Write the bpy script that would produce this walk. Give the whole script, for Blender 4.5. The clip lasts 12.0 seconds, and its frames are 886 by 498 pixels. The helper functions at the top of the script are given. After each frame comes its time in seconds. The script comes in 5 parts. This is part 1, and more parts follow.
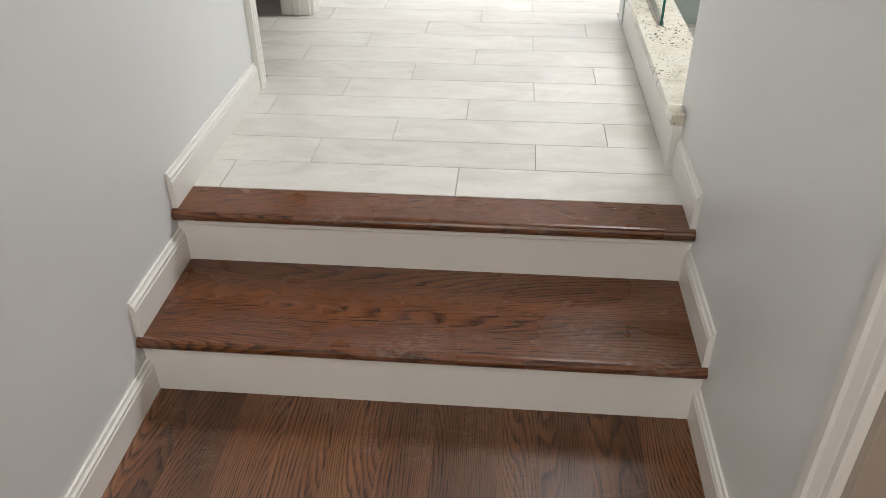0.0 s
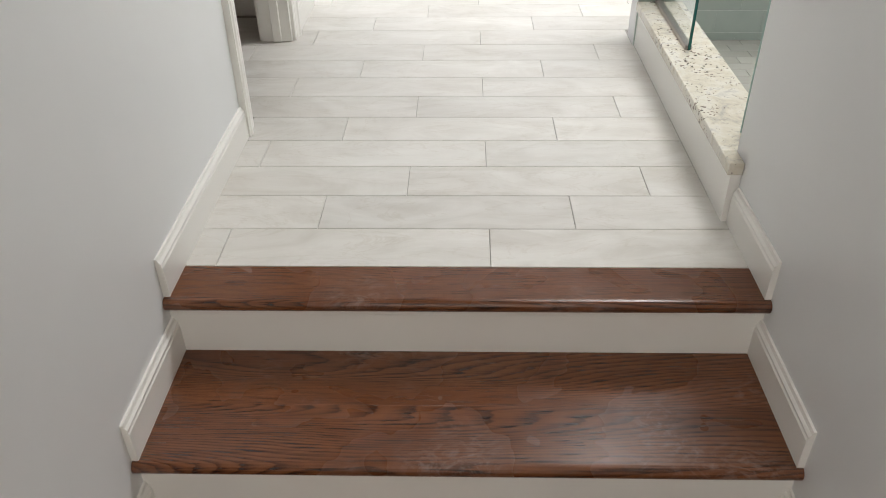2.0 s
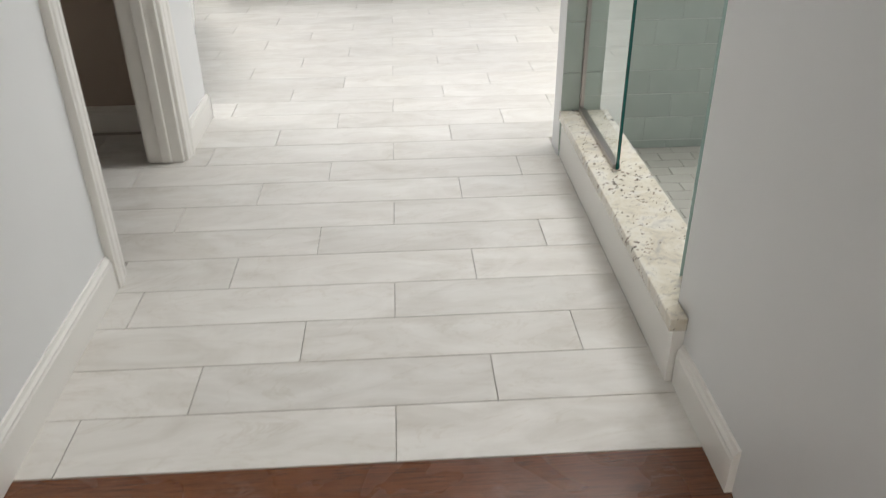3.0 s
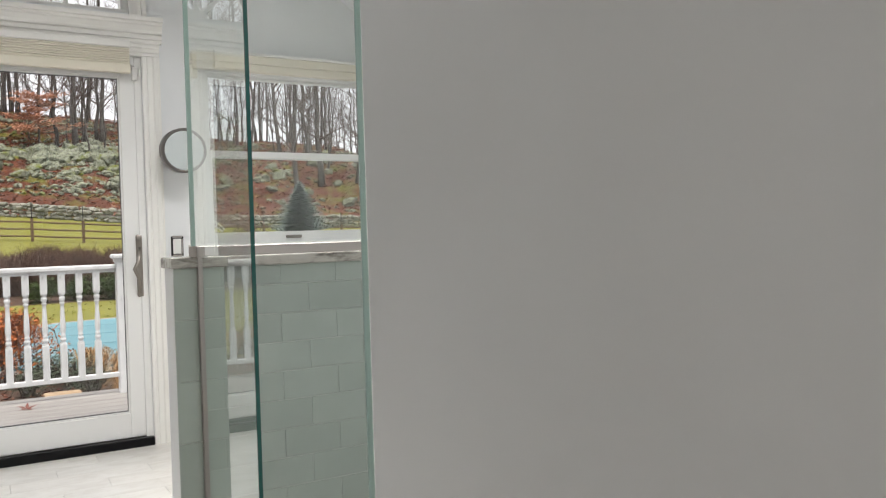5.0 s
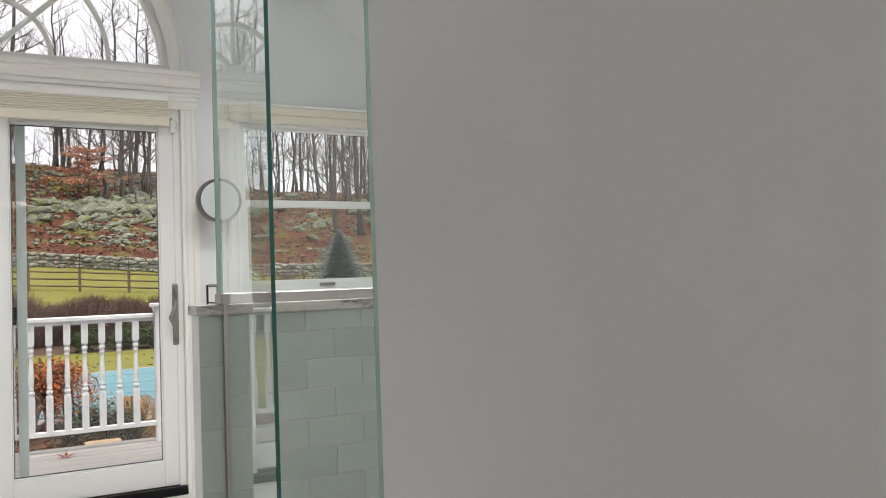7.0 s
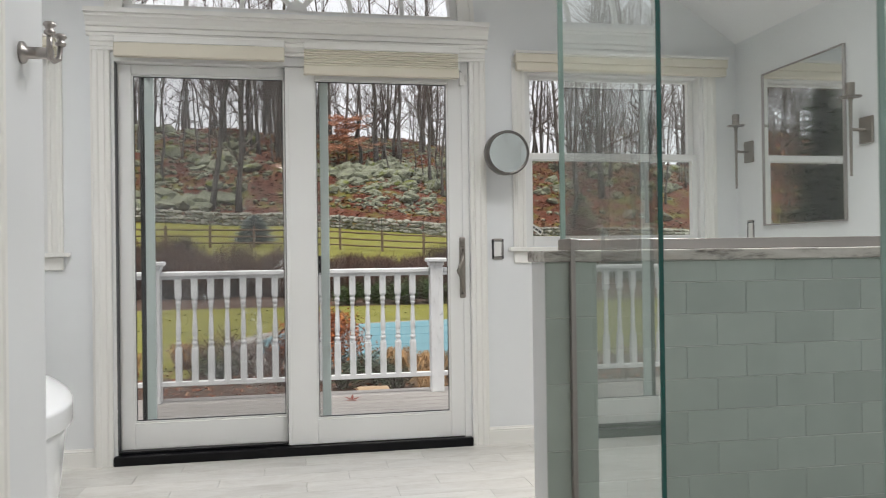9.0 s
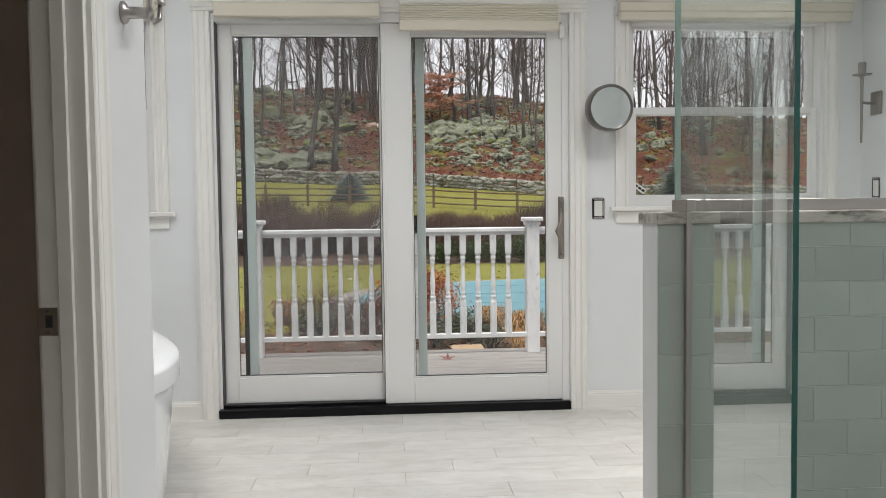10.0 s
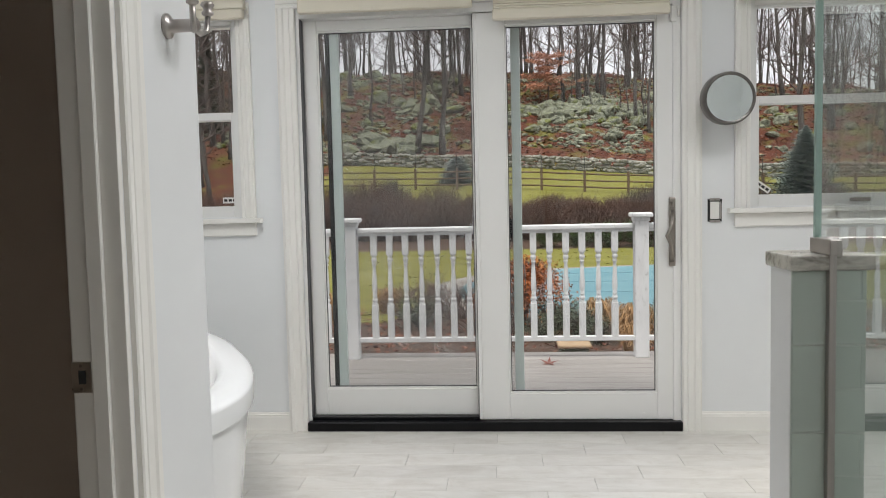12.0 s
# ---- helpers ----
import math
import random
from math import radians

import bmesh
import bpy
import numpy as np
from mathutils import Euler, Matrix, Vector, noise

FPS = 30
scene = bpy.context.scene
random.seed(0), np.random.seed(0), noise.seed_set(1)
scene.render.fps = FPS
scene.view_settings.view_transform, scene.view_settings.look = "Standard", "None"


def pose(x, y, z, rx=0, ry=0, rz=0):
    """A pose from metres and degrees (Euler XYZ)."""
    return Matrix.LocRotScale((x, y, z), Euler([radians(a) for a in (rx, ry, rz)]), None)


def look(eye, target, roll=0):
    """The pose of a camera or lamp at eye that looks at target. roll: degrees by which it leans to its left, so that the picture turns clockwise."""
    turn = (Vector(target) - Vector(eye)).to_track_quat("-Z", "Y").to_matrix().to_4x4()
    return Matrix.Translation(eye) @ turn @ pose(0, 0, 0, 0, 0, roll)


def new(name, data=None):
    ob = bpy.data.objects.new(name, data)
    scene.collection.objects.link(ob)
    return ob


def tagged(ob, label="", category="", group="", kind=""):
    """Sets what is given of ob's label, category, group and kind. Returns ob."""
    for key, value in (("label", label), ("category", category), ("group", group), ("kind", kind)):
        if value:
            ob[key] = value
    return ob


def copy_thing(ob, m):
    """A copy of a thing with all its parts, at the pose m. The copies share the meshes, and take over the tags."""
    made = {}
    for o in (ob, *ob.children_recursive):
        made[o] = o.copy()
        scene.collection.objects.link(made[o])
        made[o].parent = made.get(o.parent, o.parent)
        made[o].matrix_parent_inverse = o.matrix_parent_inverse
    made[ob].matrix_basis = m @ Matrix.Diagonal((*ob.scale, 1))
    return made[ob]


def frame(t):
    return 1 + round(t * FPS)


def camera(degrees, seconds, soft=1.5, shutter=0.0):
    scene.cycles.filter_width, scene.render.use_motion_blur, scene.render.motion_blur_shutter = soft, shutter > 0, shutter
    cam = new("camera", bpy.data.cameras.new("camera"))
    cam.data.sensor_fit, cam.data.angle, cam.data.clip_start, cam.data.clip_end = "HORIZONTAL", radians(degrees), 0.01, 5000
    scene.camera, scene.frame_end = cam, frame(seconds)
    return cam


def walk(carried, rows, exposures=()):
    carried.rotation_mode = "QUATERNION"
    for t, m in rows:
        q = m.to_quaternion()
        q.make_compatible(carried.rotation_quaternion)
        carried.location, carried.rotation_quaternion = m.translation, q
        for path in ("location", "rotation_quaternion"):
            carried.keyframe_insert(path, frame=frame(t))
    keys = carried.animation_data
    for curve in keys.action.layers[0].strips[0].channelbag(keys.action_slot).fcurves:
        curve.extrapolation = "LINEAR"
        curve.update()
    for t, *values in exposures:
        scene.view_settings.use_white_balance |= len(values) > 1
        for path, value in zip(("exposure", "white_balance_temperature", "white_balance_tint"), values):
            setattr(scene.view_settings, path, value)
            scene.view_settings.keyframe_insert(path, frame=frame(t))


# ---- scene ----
cam = camera(58.7, 12.0, soft=0.8, shutter=0.2)
PATH = [
    (0, (0.773, -1.503, 0.948), (0.623, 0.147, -0.171), -0.4),
    (0.5, (0.736, -1.435, 0.941), (0.616, 0.215, -0.183), -0.5),
    (1, (0.658, -1.321, 0.979), (0.574, 0.32, -0.161), -0.6),
    (1.5, (0.601, -1.276, 0.981), (0.536, 0.358, -0.171), -0.8),
    (2, (0.596, -1.206, 0.969), (0.546, 0.435, -0.173), -0.8),
    (2.5, (0.66, -1.028, 0.993), (0.63, 0.636, -0.117), -1.2),
    (3, (0.688, -0.869, 0.988), (0.778, 0.861, -0.01), -0.7),
    (3.5, (0.692, -0.65, 1.035), (1.046, 1.155, 0.25), 0.5),
    (3.7, (0.683, -0.605, 1.046), (1.156, 1.219, 0.374), 0.5),
    (5.5, (0.809, -0.551, 1.058), (1.866, 1.146, 1.122), -2.3),
    (6, (0.813, -0.560, 1.059), (1.832, 1.159, 1.147), -2.2),
    (6.5, (0.818, -0.562, 1.056), (1.795, 1.181, 1.148), -2.2),
    (8.3, (0.783, -0.415, 1.016), (1.405, 1.486, 1.068), -1.1),
    (8.5, (0.716, -0.363, 1.008), (1.260, 1.560, 1.055), -0.9),
    (9, (0.627, -0.291, 1.017), (0.990, 1.676, 1.026), -0.75),
    (9.5, (0.610, -0.248, 1.013), (0.818, 1.741, 0.966), -0.7),
    (10, (0.617, -0.211, 1.024), (0.745, 1.783, 0.930), -0.7),
    (10.5, (0.633, -0.163, 1.004), (0.716, 1.830, 0.858), -0.8),
    (11, (0.641, -0.138, 0.988), (0.675, 1.855, 0.819), -1.0),
    (11.5, (0.650, -0.067, 1.008), (0.596, 1.926, 0.846), -1.2),
    (12, (0.690, 0.058, 1.131), (0.542, 2.048, 0.994), -1.3),
]
walk(cam, [(t, look(eye, target, roll)) for t, eye, target, roll in PATH],
     [(0.0, 0.74, 6680, 11), (2.0, 0.60, 6680, 11), (2.8, 0.46, 6680, 11), (3.5, 0.24, 6680, 11), (5.5, 0.33, 6680, 12), (6.7, 0.26, 6680, 12), (8.5, 0.09, 6600, 11), (9.5, 0.0, 6600, 11), (12.0, 0.0, 6600, 11)])

# ---- world, sun and large lights ----
world = bpy.data.worlds.new("overcast_sky")
scene.world = world
world.use_nodes = True
wn = world.node_tree.nodes
wl = world.node_tree.links
wbg = wn["Background"]
sky = wn.new("ShaderNodeTexSky")
sky.sky_type = "NISHITA"
sky.sun_disc = False
sky.sun_elevation = radians(71)
sky.sun_rotation = radians(191)
sky.dust_density = 6.0
cloud = wn.new("ShaderNodeMix")
cloud.data_type = "RGBA"
cloud.inputs[0].default_value = 0.86
cloud.inputs[7].default_value = (11.4, 11.5, 11.9, 1)
wl.new(sky.outputs[0], cloud.inputs[6])
wl.new(cloud.outputs[2], wbg.inputs[0])
wbg.inputs[1].default_value = 0.098

sun = new("sun", bpy.data.lights.new("sun", "SUN"))
sun.data.energy = 3.5
sun.data.angle = radians(25)
sun.data.color = (1.0, 0.97, 0.92)
sun.matrix_world = look((0, 0, 30), (2, 10, 0))


def area_lamp(name, eye, target, sx, sy, watts, color=(1, 1, 1), spread=180):
    lamp = new(name, bpy.data.lights.new(name, "AREA"))
    lamp.data.shape = "RECTANGLE"
    lamp.data.size, lamp.data.size_y = sx, sy
    lamp.data.energy, lamp.data.color = watts, color
    lamp.data.spread = radians(spread)
    lamp.matrix_world = look(eye, target)
    return lamp


# two added fill lamps under made-up roof openings, to brighten the bathroom
area_lamp("roof_fill_right", (1.93, 1.62, 2.88), (1.80, 1.62, 0.0), 0.9, 1.3, 40, (0.97, 0.985, 1.0), 145)
area_lamp("roof_fill_left", (-0.66, 2.05, 2.88), (-0.53, 2.05, 0.0), 0.9, 1.0, 29, (0.97, 0.985, 1.0), 140)
# added fill lamp out of view, brightens the hall
area_lamp("hall_fill_lamp", (0.6, -2.5, 2.243), (0.6, -2.5, 0.0), 0.52, 0.52, 19, (1.0, 0.96, 0.90))


# ---- materials ----
def material(name, rough=0.5, metal=0.0, color=(0.5, 0.5, 0.5), spec=0.5):
    m = bpy.data.materials.new(name)
    m.use_nodes = True
    b = m.node_tree.nodes["Principled BSDF"]
    b.inputs["Base Color"].default_value = (*color, 1)
    b.inputs["Roughness"].default_value = rough
    b.inputs["Metallic"].default_value = metal
    b.inputs["Specular IOR Level"].default_value = spec
    return m, m.node_tree.nodes, m.node_tree.links, b


def coords(n, l, scale, per_piece=False):
    tc = n.new("ShaderNodeTexCoord")
    mp = n.new("ShaderNodeMapping")
    mp.inputs["Scale"].default_value = scale
    l.new(tc.outputs["Object"], mp.inputs["Vector"])
    if per_piece:
        oi = n.new("ShaderNodeObjectInfo")
        mul = n.new("ShaderNodeMath")
        mul.operation = "MULTIPLY"
        mul.inputs[1].default_value = 37.0
        l.new(oi.outputs["Random"], mul.inputs[0])
        l.new(mul.outputs[0], mp.inputs["Location"])
    return mp.outputs[0]


def noise_node(n, l, vec, scale, detail=4.0, rough=0.55, distort=0.0):
    t = n.new("ShaderNodeTexNoise")
    t.inputs["Scale"].default_value = scale
    t.inputs["Detail"].default_value = detail
    t.inputs["Roughness"].default_value = rough
    t.inputs["Distortion"].default_value = distort
    l.new(vec, t.inputs["Vector"])
    return t.outputs["Fac"]


def ramp(n, l, fac, stops):
    r = n.new("ShaderNodeValToRGB")
    e = r.color_ramp.elements
    while len(e) < len(stops):
        e.new(0.5)
    for k, (p, c) in enumerate(stops):
        e[k].position = p
        e[k].color = (*c, 1) if len(c) == 3 else c
    l.new(fac, r.inputs[0])
    return r.outputs[0]


def mix_rgb(n, l, fac, a, b, mode="MIX"):
    x = n.new("ShaderNodeMix")
    x.data_type = "RGBA"
    x.blend_type = mode
    if isinstance(fac, float):
        x.inputs[0].default_value = fac
    else:
        l.new(fac, x.inputs[0])
    for sock, v in ((6, a), (7, b)):
        if isinstance(v, tuple):
            x.inputs[sock].default_value = (*v, 1)
        else:
            l.new(v, x.inputs[sock])
    return x.outputs[2]


def bump(n, l, b, height, strength, distance=0.002):
    k = n.new("ShaderNodeBump")
    k.inputs["Strength"].default_value = strength
    k.inputs["Distance"].default_value = distance
    l.new(height, k.inputs["Height"])
    l.new(k.outputs[0], b.inputs["Normal"])


def map_range(n, l, fac, lo, hi, a, c):
    r = n.new("ShaderNodeMapRange")
    r.inputs[1].default_value, r.inputs[2].default_value = lo, hi
    r.inputs[3].default_value, r.inputs[4].default_value = a, c
    l.new(fac, r.inputs[0])
    return r.outputs[0]


def paint(name, color, rough, grain=260.0, strength=0.06, vary=0.03):
    m, n, l, b = material(name, rough, 0, color)
    v = coords(n, l, (1, 1, 1))
    big = noise_node(n, l, v, 1.7, 3)
    c2 = tuple(max(0, x - vary) for x in color)
    c3 = tuple(min(1, x + vary * 0.5) for x in color)
    l.new(ramp(n, l, big, [(0.3, c2), (0.7, c3)]), b.inputs["Base Color"])
    fine = noise_node(n, l, v, grain, 3)
    l.new(map_range(n, l, big, 0.3, 0.7, rough - 0.02, rough + 0.02), b.inputs["Roughness"])
    bump(n, l, b, fine, strength, 0.0005)
    return m


def math_node(n, l, op, a, c):
    m = n.new("ShaderNodeMath")
    m.operation = op
    for k, v in enumerate((a, c)):
        if isinstance(v, (int, float)):
            m.inputs[k].default_value = v
        else:
            l.new(v, m.inputs[k])
    return m.outputs[0]


def wood(name, dark, mid, light, along, rough=0.3, scuffs=True, per_piece=True):
    """Stained open-grain oak with cathedral year rings; along: the axis of the grain."""
    m, n, l, b = material(name, rough)
    k = "xyz".index(along)

    def stretched(across, lengthwise):
        sc = [across] * 3
        sc[k] = lengthwise
        return coords(n, l, tuple(sc), per_piece)
    # rings: level lines of a slow field stretched along the grain
    field = noise_node(n, l, stretched(5.0, 0.8), 1.0, 1.0, 0.4, 0.15)
    jitter = noise_node(n, l, stretched(70.0, 14.0), 1.0, 2, 0.5)
    sep = n.new("ShaderNodeSeparateXYZ")
    l.new(coords(n, l, (1, 1, 1), per_piece), sep.inputs[0])
    rings = math_node(n, l, "MULTIPLY", field, 54.0)
    rings = math_node(n, l, "ADD", rings, math_node(n, l, "MULTIPLY", sep.outputs[1 if along == "x" else 0], 150.0))
    rings = math_node(n, l, "ADD", rings, math_node(n, l, "MULTIPLY", jitter, 0.8))
    saw = math_node(n, l, "FRACT", rings, 0.0)
    pores = noise_node(n, l, stretched(300.0, 11.0), 1.0, 2, 0.6)
    slow = noise_node(n, l, stretched(9.0, 0.9), 1.0, 3, 0.5, 0.3)
    base = ramp(n, l, slow, [(0.30, dark), (0.52, mid), (0.72, light)])
    ring = ramp(n, l, saw, [(0.0, (0.42, 0.37, 0.35)), (0.10, (0.52, 0.47, 0.45)), (0.30, (0.90, 0.88, 0.87)), (0.62, (1.12, 1.12, 1.12)), (0.93, (1.08, 1.08, 1.08)), (1.0, (0.50, 0.45, 0.43))])
    base = mix_rgb(n, l, 0.95, base, ring, "MULTIPLY")
    # dark open pores, thickest in the early wood of each ring
    por = ramp(n, l, pores, [(0.40, (0.22, 0.17, 0.15)), (0.50, (1, 1, 1))])
    early = ramp(n, l, saw, [(0.0, (1, 1, 1)), (0.28, (0.85, 0.85, 0.85)), (0.6, (0.25, 0.25, 0.25)), (0.9, (0.35, 0.35, 0.35)), (1.0, (1, 1, 1))])
    base = mix_rgb(n, l, early, base, mix_rgb(n, l, 1.0, base, por, "MULTIPLY"))
    if per_piece:
        oi = n.new("ShaderNodeObjectInfo")
        hue = n.new("ShaderNodeHueSaturation")
        l.new(map_range(n, l, oi.outputs["Random"], 0, 1, 0.92, 1.08), hue.inputs["Value"])
        l.new(base, hue.inputs["Color"])
        base = hue.outputs[0]
    vv = coords(n, l, (1, 1, 1))
    if scuffs:
        dust = noise_node(n, l, vv, 4.2, 3, 0.5, 0.4)
        fine = noise_node(n, l, coords(n, l, (16, 30, 16)), 1.0, 7, 0.72, 2.6)
        gate = ramp(n, l, dust, [(0.50, (0, 0, 0)), (0.74, (0.50, 0.50, 0.50))])
        scr = ramp(n, l, fine, [(0.46, (0, 0, 0)), (0.72, (0.9, 0.9, 0.9))])
        base = mix_rgb(n, l, mix_rgb(n, l, 1.0, gate, scr, "MULTIPLY"), base, (0.46, 0.40, 0.37))
        l.new(map_range(n, l, dust, 0.35, 0.7, rough - 0.03, rough + 0.12), b.inputs["Roughness"])
    l.new(base, b.inputs["Base Color"])
    bump(n, l, b, pores, 0.3, 0.0005)
    return m


def porcelain_plank(name):
    m, n, l, b = material(name, 0.30)
    v = coords(n, l, (1.0, 6.0, 1), True)
    streak = noise_node(n, l, v, 1.6, 6, 0.62, 1.3)
    cloudy = noise_node(n, l, coords(n, l, (1.8, 4, 1), True), 2.6, 5, 0.62, 1.0)
    c1 = ramp(n, l, streak, [(0.28, (0.635, 0.615, 0.575)), (0.42, (0.67, 0.65, 0.61)), (0.55, (0.69, 0.675, 0.637)), (0.72, (0.71, 0.70, 0.665))])
    c2 = ramp(n, l, cloudy, [(0.3, (0.84, 0.825, 0.80)), (0.48, (0.94, 0.935, 0.925)), (0.66, (1.02, 1.02, 1.02))])
    c = mix_rgb(n, l, 1.0, c1, c2, "MULTIPLY")
    vein = noise_node(n, l, coords(n, l, (2.2, 6, 1), True), 1.3, 7, 0.6, 1.6)
    thin = ramp(n, l, vein, [(0.485, (1, 1, 1)), (0.498, (0.90, 0.88, 0.85)), (0.511, (1, 1, 1))])
    c = mix_rgb(n, l, 0.8, c, thin, "MULTIPLY")
    oi = n.new("ShaderNodeObjectInfo")
    hue = n.new("ShaderNodeHueSaturation")
    l.new(map_range(n, l, oi.outputs["Random"], 0, 1, 0.93, 1.05), hue.inputs["Value"])
    l.new(c, hue.inputs["Color"])
    l.new(hue.outputs[0], b.inputs["Base Color"])
    l.new(map_range(n, l, streak, 0.3, 0.7, 0.28, 0.33), b.inputs["Roughness"])
    bump(n, l, b, noise_node(n, l, coords(n, l, (8, 30, 8), True), 2.0, 4), 0.05, 0.0006)
    return m


def granite(name):
    m, n, l, b = material(name, 0.14)
    v = coords(n, l, (1, 1, 1))
    big = noise_node(n, l, v, 16, 5, 0.65, 0.6)
    c = ramp(n, l, big, [(0.3, (0.42, 0.40, 0.37)), (0.45, (0.62, 0.57, 0.46)), (0.6, (0.69, 0.66, 0.58)), (0.75, (0.48, 0.46, 0.43))])
    gs = noise_node(n, l, v, 60, 4, 0.7, 0.4)
    c = mix_rgb(n, l, ramp(n, l, gs, [(0.56, (0, 0, 0)), (0.66, (0.55, 0.55, 0.55))]), c, (0.36, 0.34, 0.31))
    vo = n.new("ShaderNodeTexVoronoi")
    vo.inputs["Scale"].default_value = 74
    vo.inputs["Randomness"].default_value = 1.0
    wob = n.new("ShaderNodeTexNoise")
    wob.inputs["Scale"].default_value = 95
    wob.inputs["Detail"].default_value = 3
    l.new(v, wob.inputs["Vector"])
    warp = n.new("ShaderNodeVectorMath")
    warp.operation = "MULTIPLY_ADD"
    l.new(wob.outputs["Color"], warp.inputs[0])
    warp.inputs[1].default_value = (0.022, 0.022, 0.022)
    l.new(v, warp.inputs[2])
    l.new(warp.outputs[0], vo.inputs["Vector"])
    gate = noise_node(n, l, v, 7, 3, 0.6)
    near = n.new("ShaderNodeMath")
    near.operation = "LESS_THAN"
    l.new(vo.outputs["Distance"], near.inputs[0])
    l.new(map_range(n, l, gate, 0.42, 0.72, 0.08, 0.50), near.inputs[1])
    tone = ramp(n, l, noise_node(n, l, v, 38, 2), [(0.4, (0.075, 0.058, 0.05)), (0.6, (0.26, 0.21, 0.18))])
    c = mix_rgb(n, l, near.outputs[0], c, tone)
    l.new(c, b.inputs["Base Color"])
    return m


def glazed_tile(name, color):
    m, n, l, b = material(name, 0.16, 0, color)
    v = coords(n, l, (1, 1, 1), True)
    oi = n.new("ShaderNodeObjectInfo")
    hue = n.new("ShaderNodeHueSaturation")
    l.new(map_range(n, l, oi.outputs["Random"], 0, 1, 0.93, 1.06), hue.inputs["Value"])
    l.new(ramp(n, l, noise_node(n, l, v, 6, 3), [(0.3, tuple(x * 0.94 for x in color)), (0.7, tuple(x * 1.05 for x in color))]), hue.inputs["Color"])
    l.new(hue.outputs[0], b.inputs["Base Color"])
    b.inputs["Coat Weight"].default_value = 0.5
    bump(n, l, b, noise_node(n, l, v, 20, 2), 0.05, 0.001)
    return m


def pane_glass(name, tint, gloss=1.0, dirt=0.0):
    m = bpy.data.materials.new(name)
    m.use_nodes = True
    n, l = m.node_tree.nodes, m.node_tree.links
    n.remove(n["Principled BSDF"])
    out = n["Material Output"]
    tr = n.new("ShaderNodeBsdfTransparent")
    tr.inputs[0].default_value = (*tint, 1)
    gl = n.new("ShaderNodeBsdfGlossy")
    gl.inputs["Roughness"].default_value = 0.012
    gl.inputs[0].default_value = (0.95, 0.98, 0.97, 1)
    fr = n.new("ShaderNodeFresnel")
    fr.inputs[0].default_value = 1.45
    mul = n.new("ShaderNodeMath")
    mul.operation = "MULTIPLY"
    mul.inputs[1].default_value = gloss
    l.new(fr.outputs[0], mul.inputs[0])
    top = n.new("ShaderNodeMath")
    top.operation = "MINIMUM"
    top.inputs[1].default_value = 0.46
    l.new(mul.outputs[0], top.inputs[0])
    mx = n.new("ShaderNodeMixShader")
    l.new(top.outputs[0], mx.inputs[0])
    l.new(tr.outputs[0], mx.inputs[1])
    l.new(gl.outputs[0], mx.inputs[2])
    last = mx.outputs[0]
    if dirt:
        df = n.new("ShaderNodeBsdfDiffuse")
        df.inputs[0].default_value = (0.75, 0.77, 0.78, 1)
        mx2 = n.new("ShaderNodeMixShader")
        v = coords(n, l, (1, 1, 1))
        l.new(map_range(n, l, noise_node(n, l, v, 3, 5, 0.6), 0.35, 0.8, 0.2 * dirt, dirt), mx2.inputs[0])
        l.new(last, mx2.inputs[1])
        l.new(df.outputs[0], mx2.inputs[2])
        last = mx2.outputs[0]
    l.new(last, out.inputs[0])
    return m


def insect_screen(name):
    m = bpy.data.materials.new(name)
    m.use_nodes = True
    n, l = m.node_tree.nodes, m.node_tree.links
    n.remove(n["Principled BSDF"])
    tr = n.new("ShaderNodeBsdfTransparent")
    df = n.new("ShaderNodeBsdfDiffuse")
    df.inputs[0].default_value = (0.22, 0.23, 0.24, 1)
    mx = n.new("ShaderNodeMixShader")
    v = coords(n, l, (1, 1, 1))
    drops = n.new("ShaderNodeTexVoronoi")
    drops.inputs["Scale"].default_value = 105
    l.new(v, drops.inputs["Vector"])
    gate = map_range(n, l, noise_node(n, l, v, 4.0, 3, 0.6), 0.42, 0.72, 0.0, 0.45)
    near = n.new("ShaderNodeMath")
    near.operation = "LESS_THAN"
    l.new(drops.outputs["Distance"], near.inputs[0])
    sep = n.new("ShaderNodeSeparateXYZ")
    l.new(v, sep.inputs[0])
    wet = math_node(n, l, "MULTIPLY", gate, map_range(n, l, sep.outputs[2], 1.05, 1.45, 1.0, 0.35))
    l.new(wet, near.inputs[1])
    l.new(map_range(n, l, near.outputs[0], 0, 1, 0.32, 0.62), mx.inputs[0])
    l.new(mix_rgb(n, l, near.outputs[0], (0.16, 0.165, 0.17), (0.78, 0.80, 0.81)), df.inputs[0])
    l.new(tr.outputs[0], mx.inputs[1])
    l.new(df.outputs[0], mx.inputs[2])
    l.new(mx.outputs[0], n["Material Output"].inputs[0])
    return m


def metal(name, color, rough):
    m, n, l, b = material(name, rough, 1.0, color)
    v = coords(n, l, (1, 1, 1))
    l.new(map_range(n, l, noise_node(n, l, v, 30, 4), 0.3, 0.7, rough - 0.06, rough + 0.08), b.inputs["Roughness"])
    return m


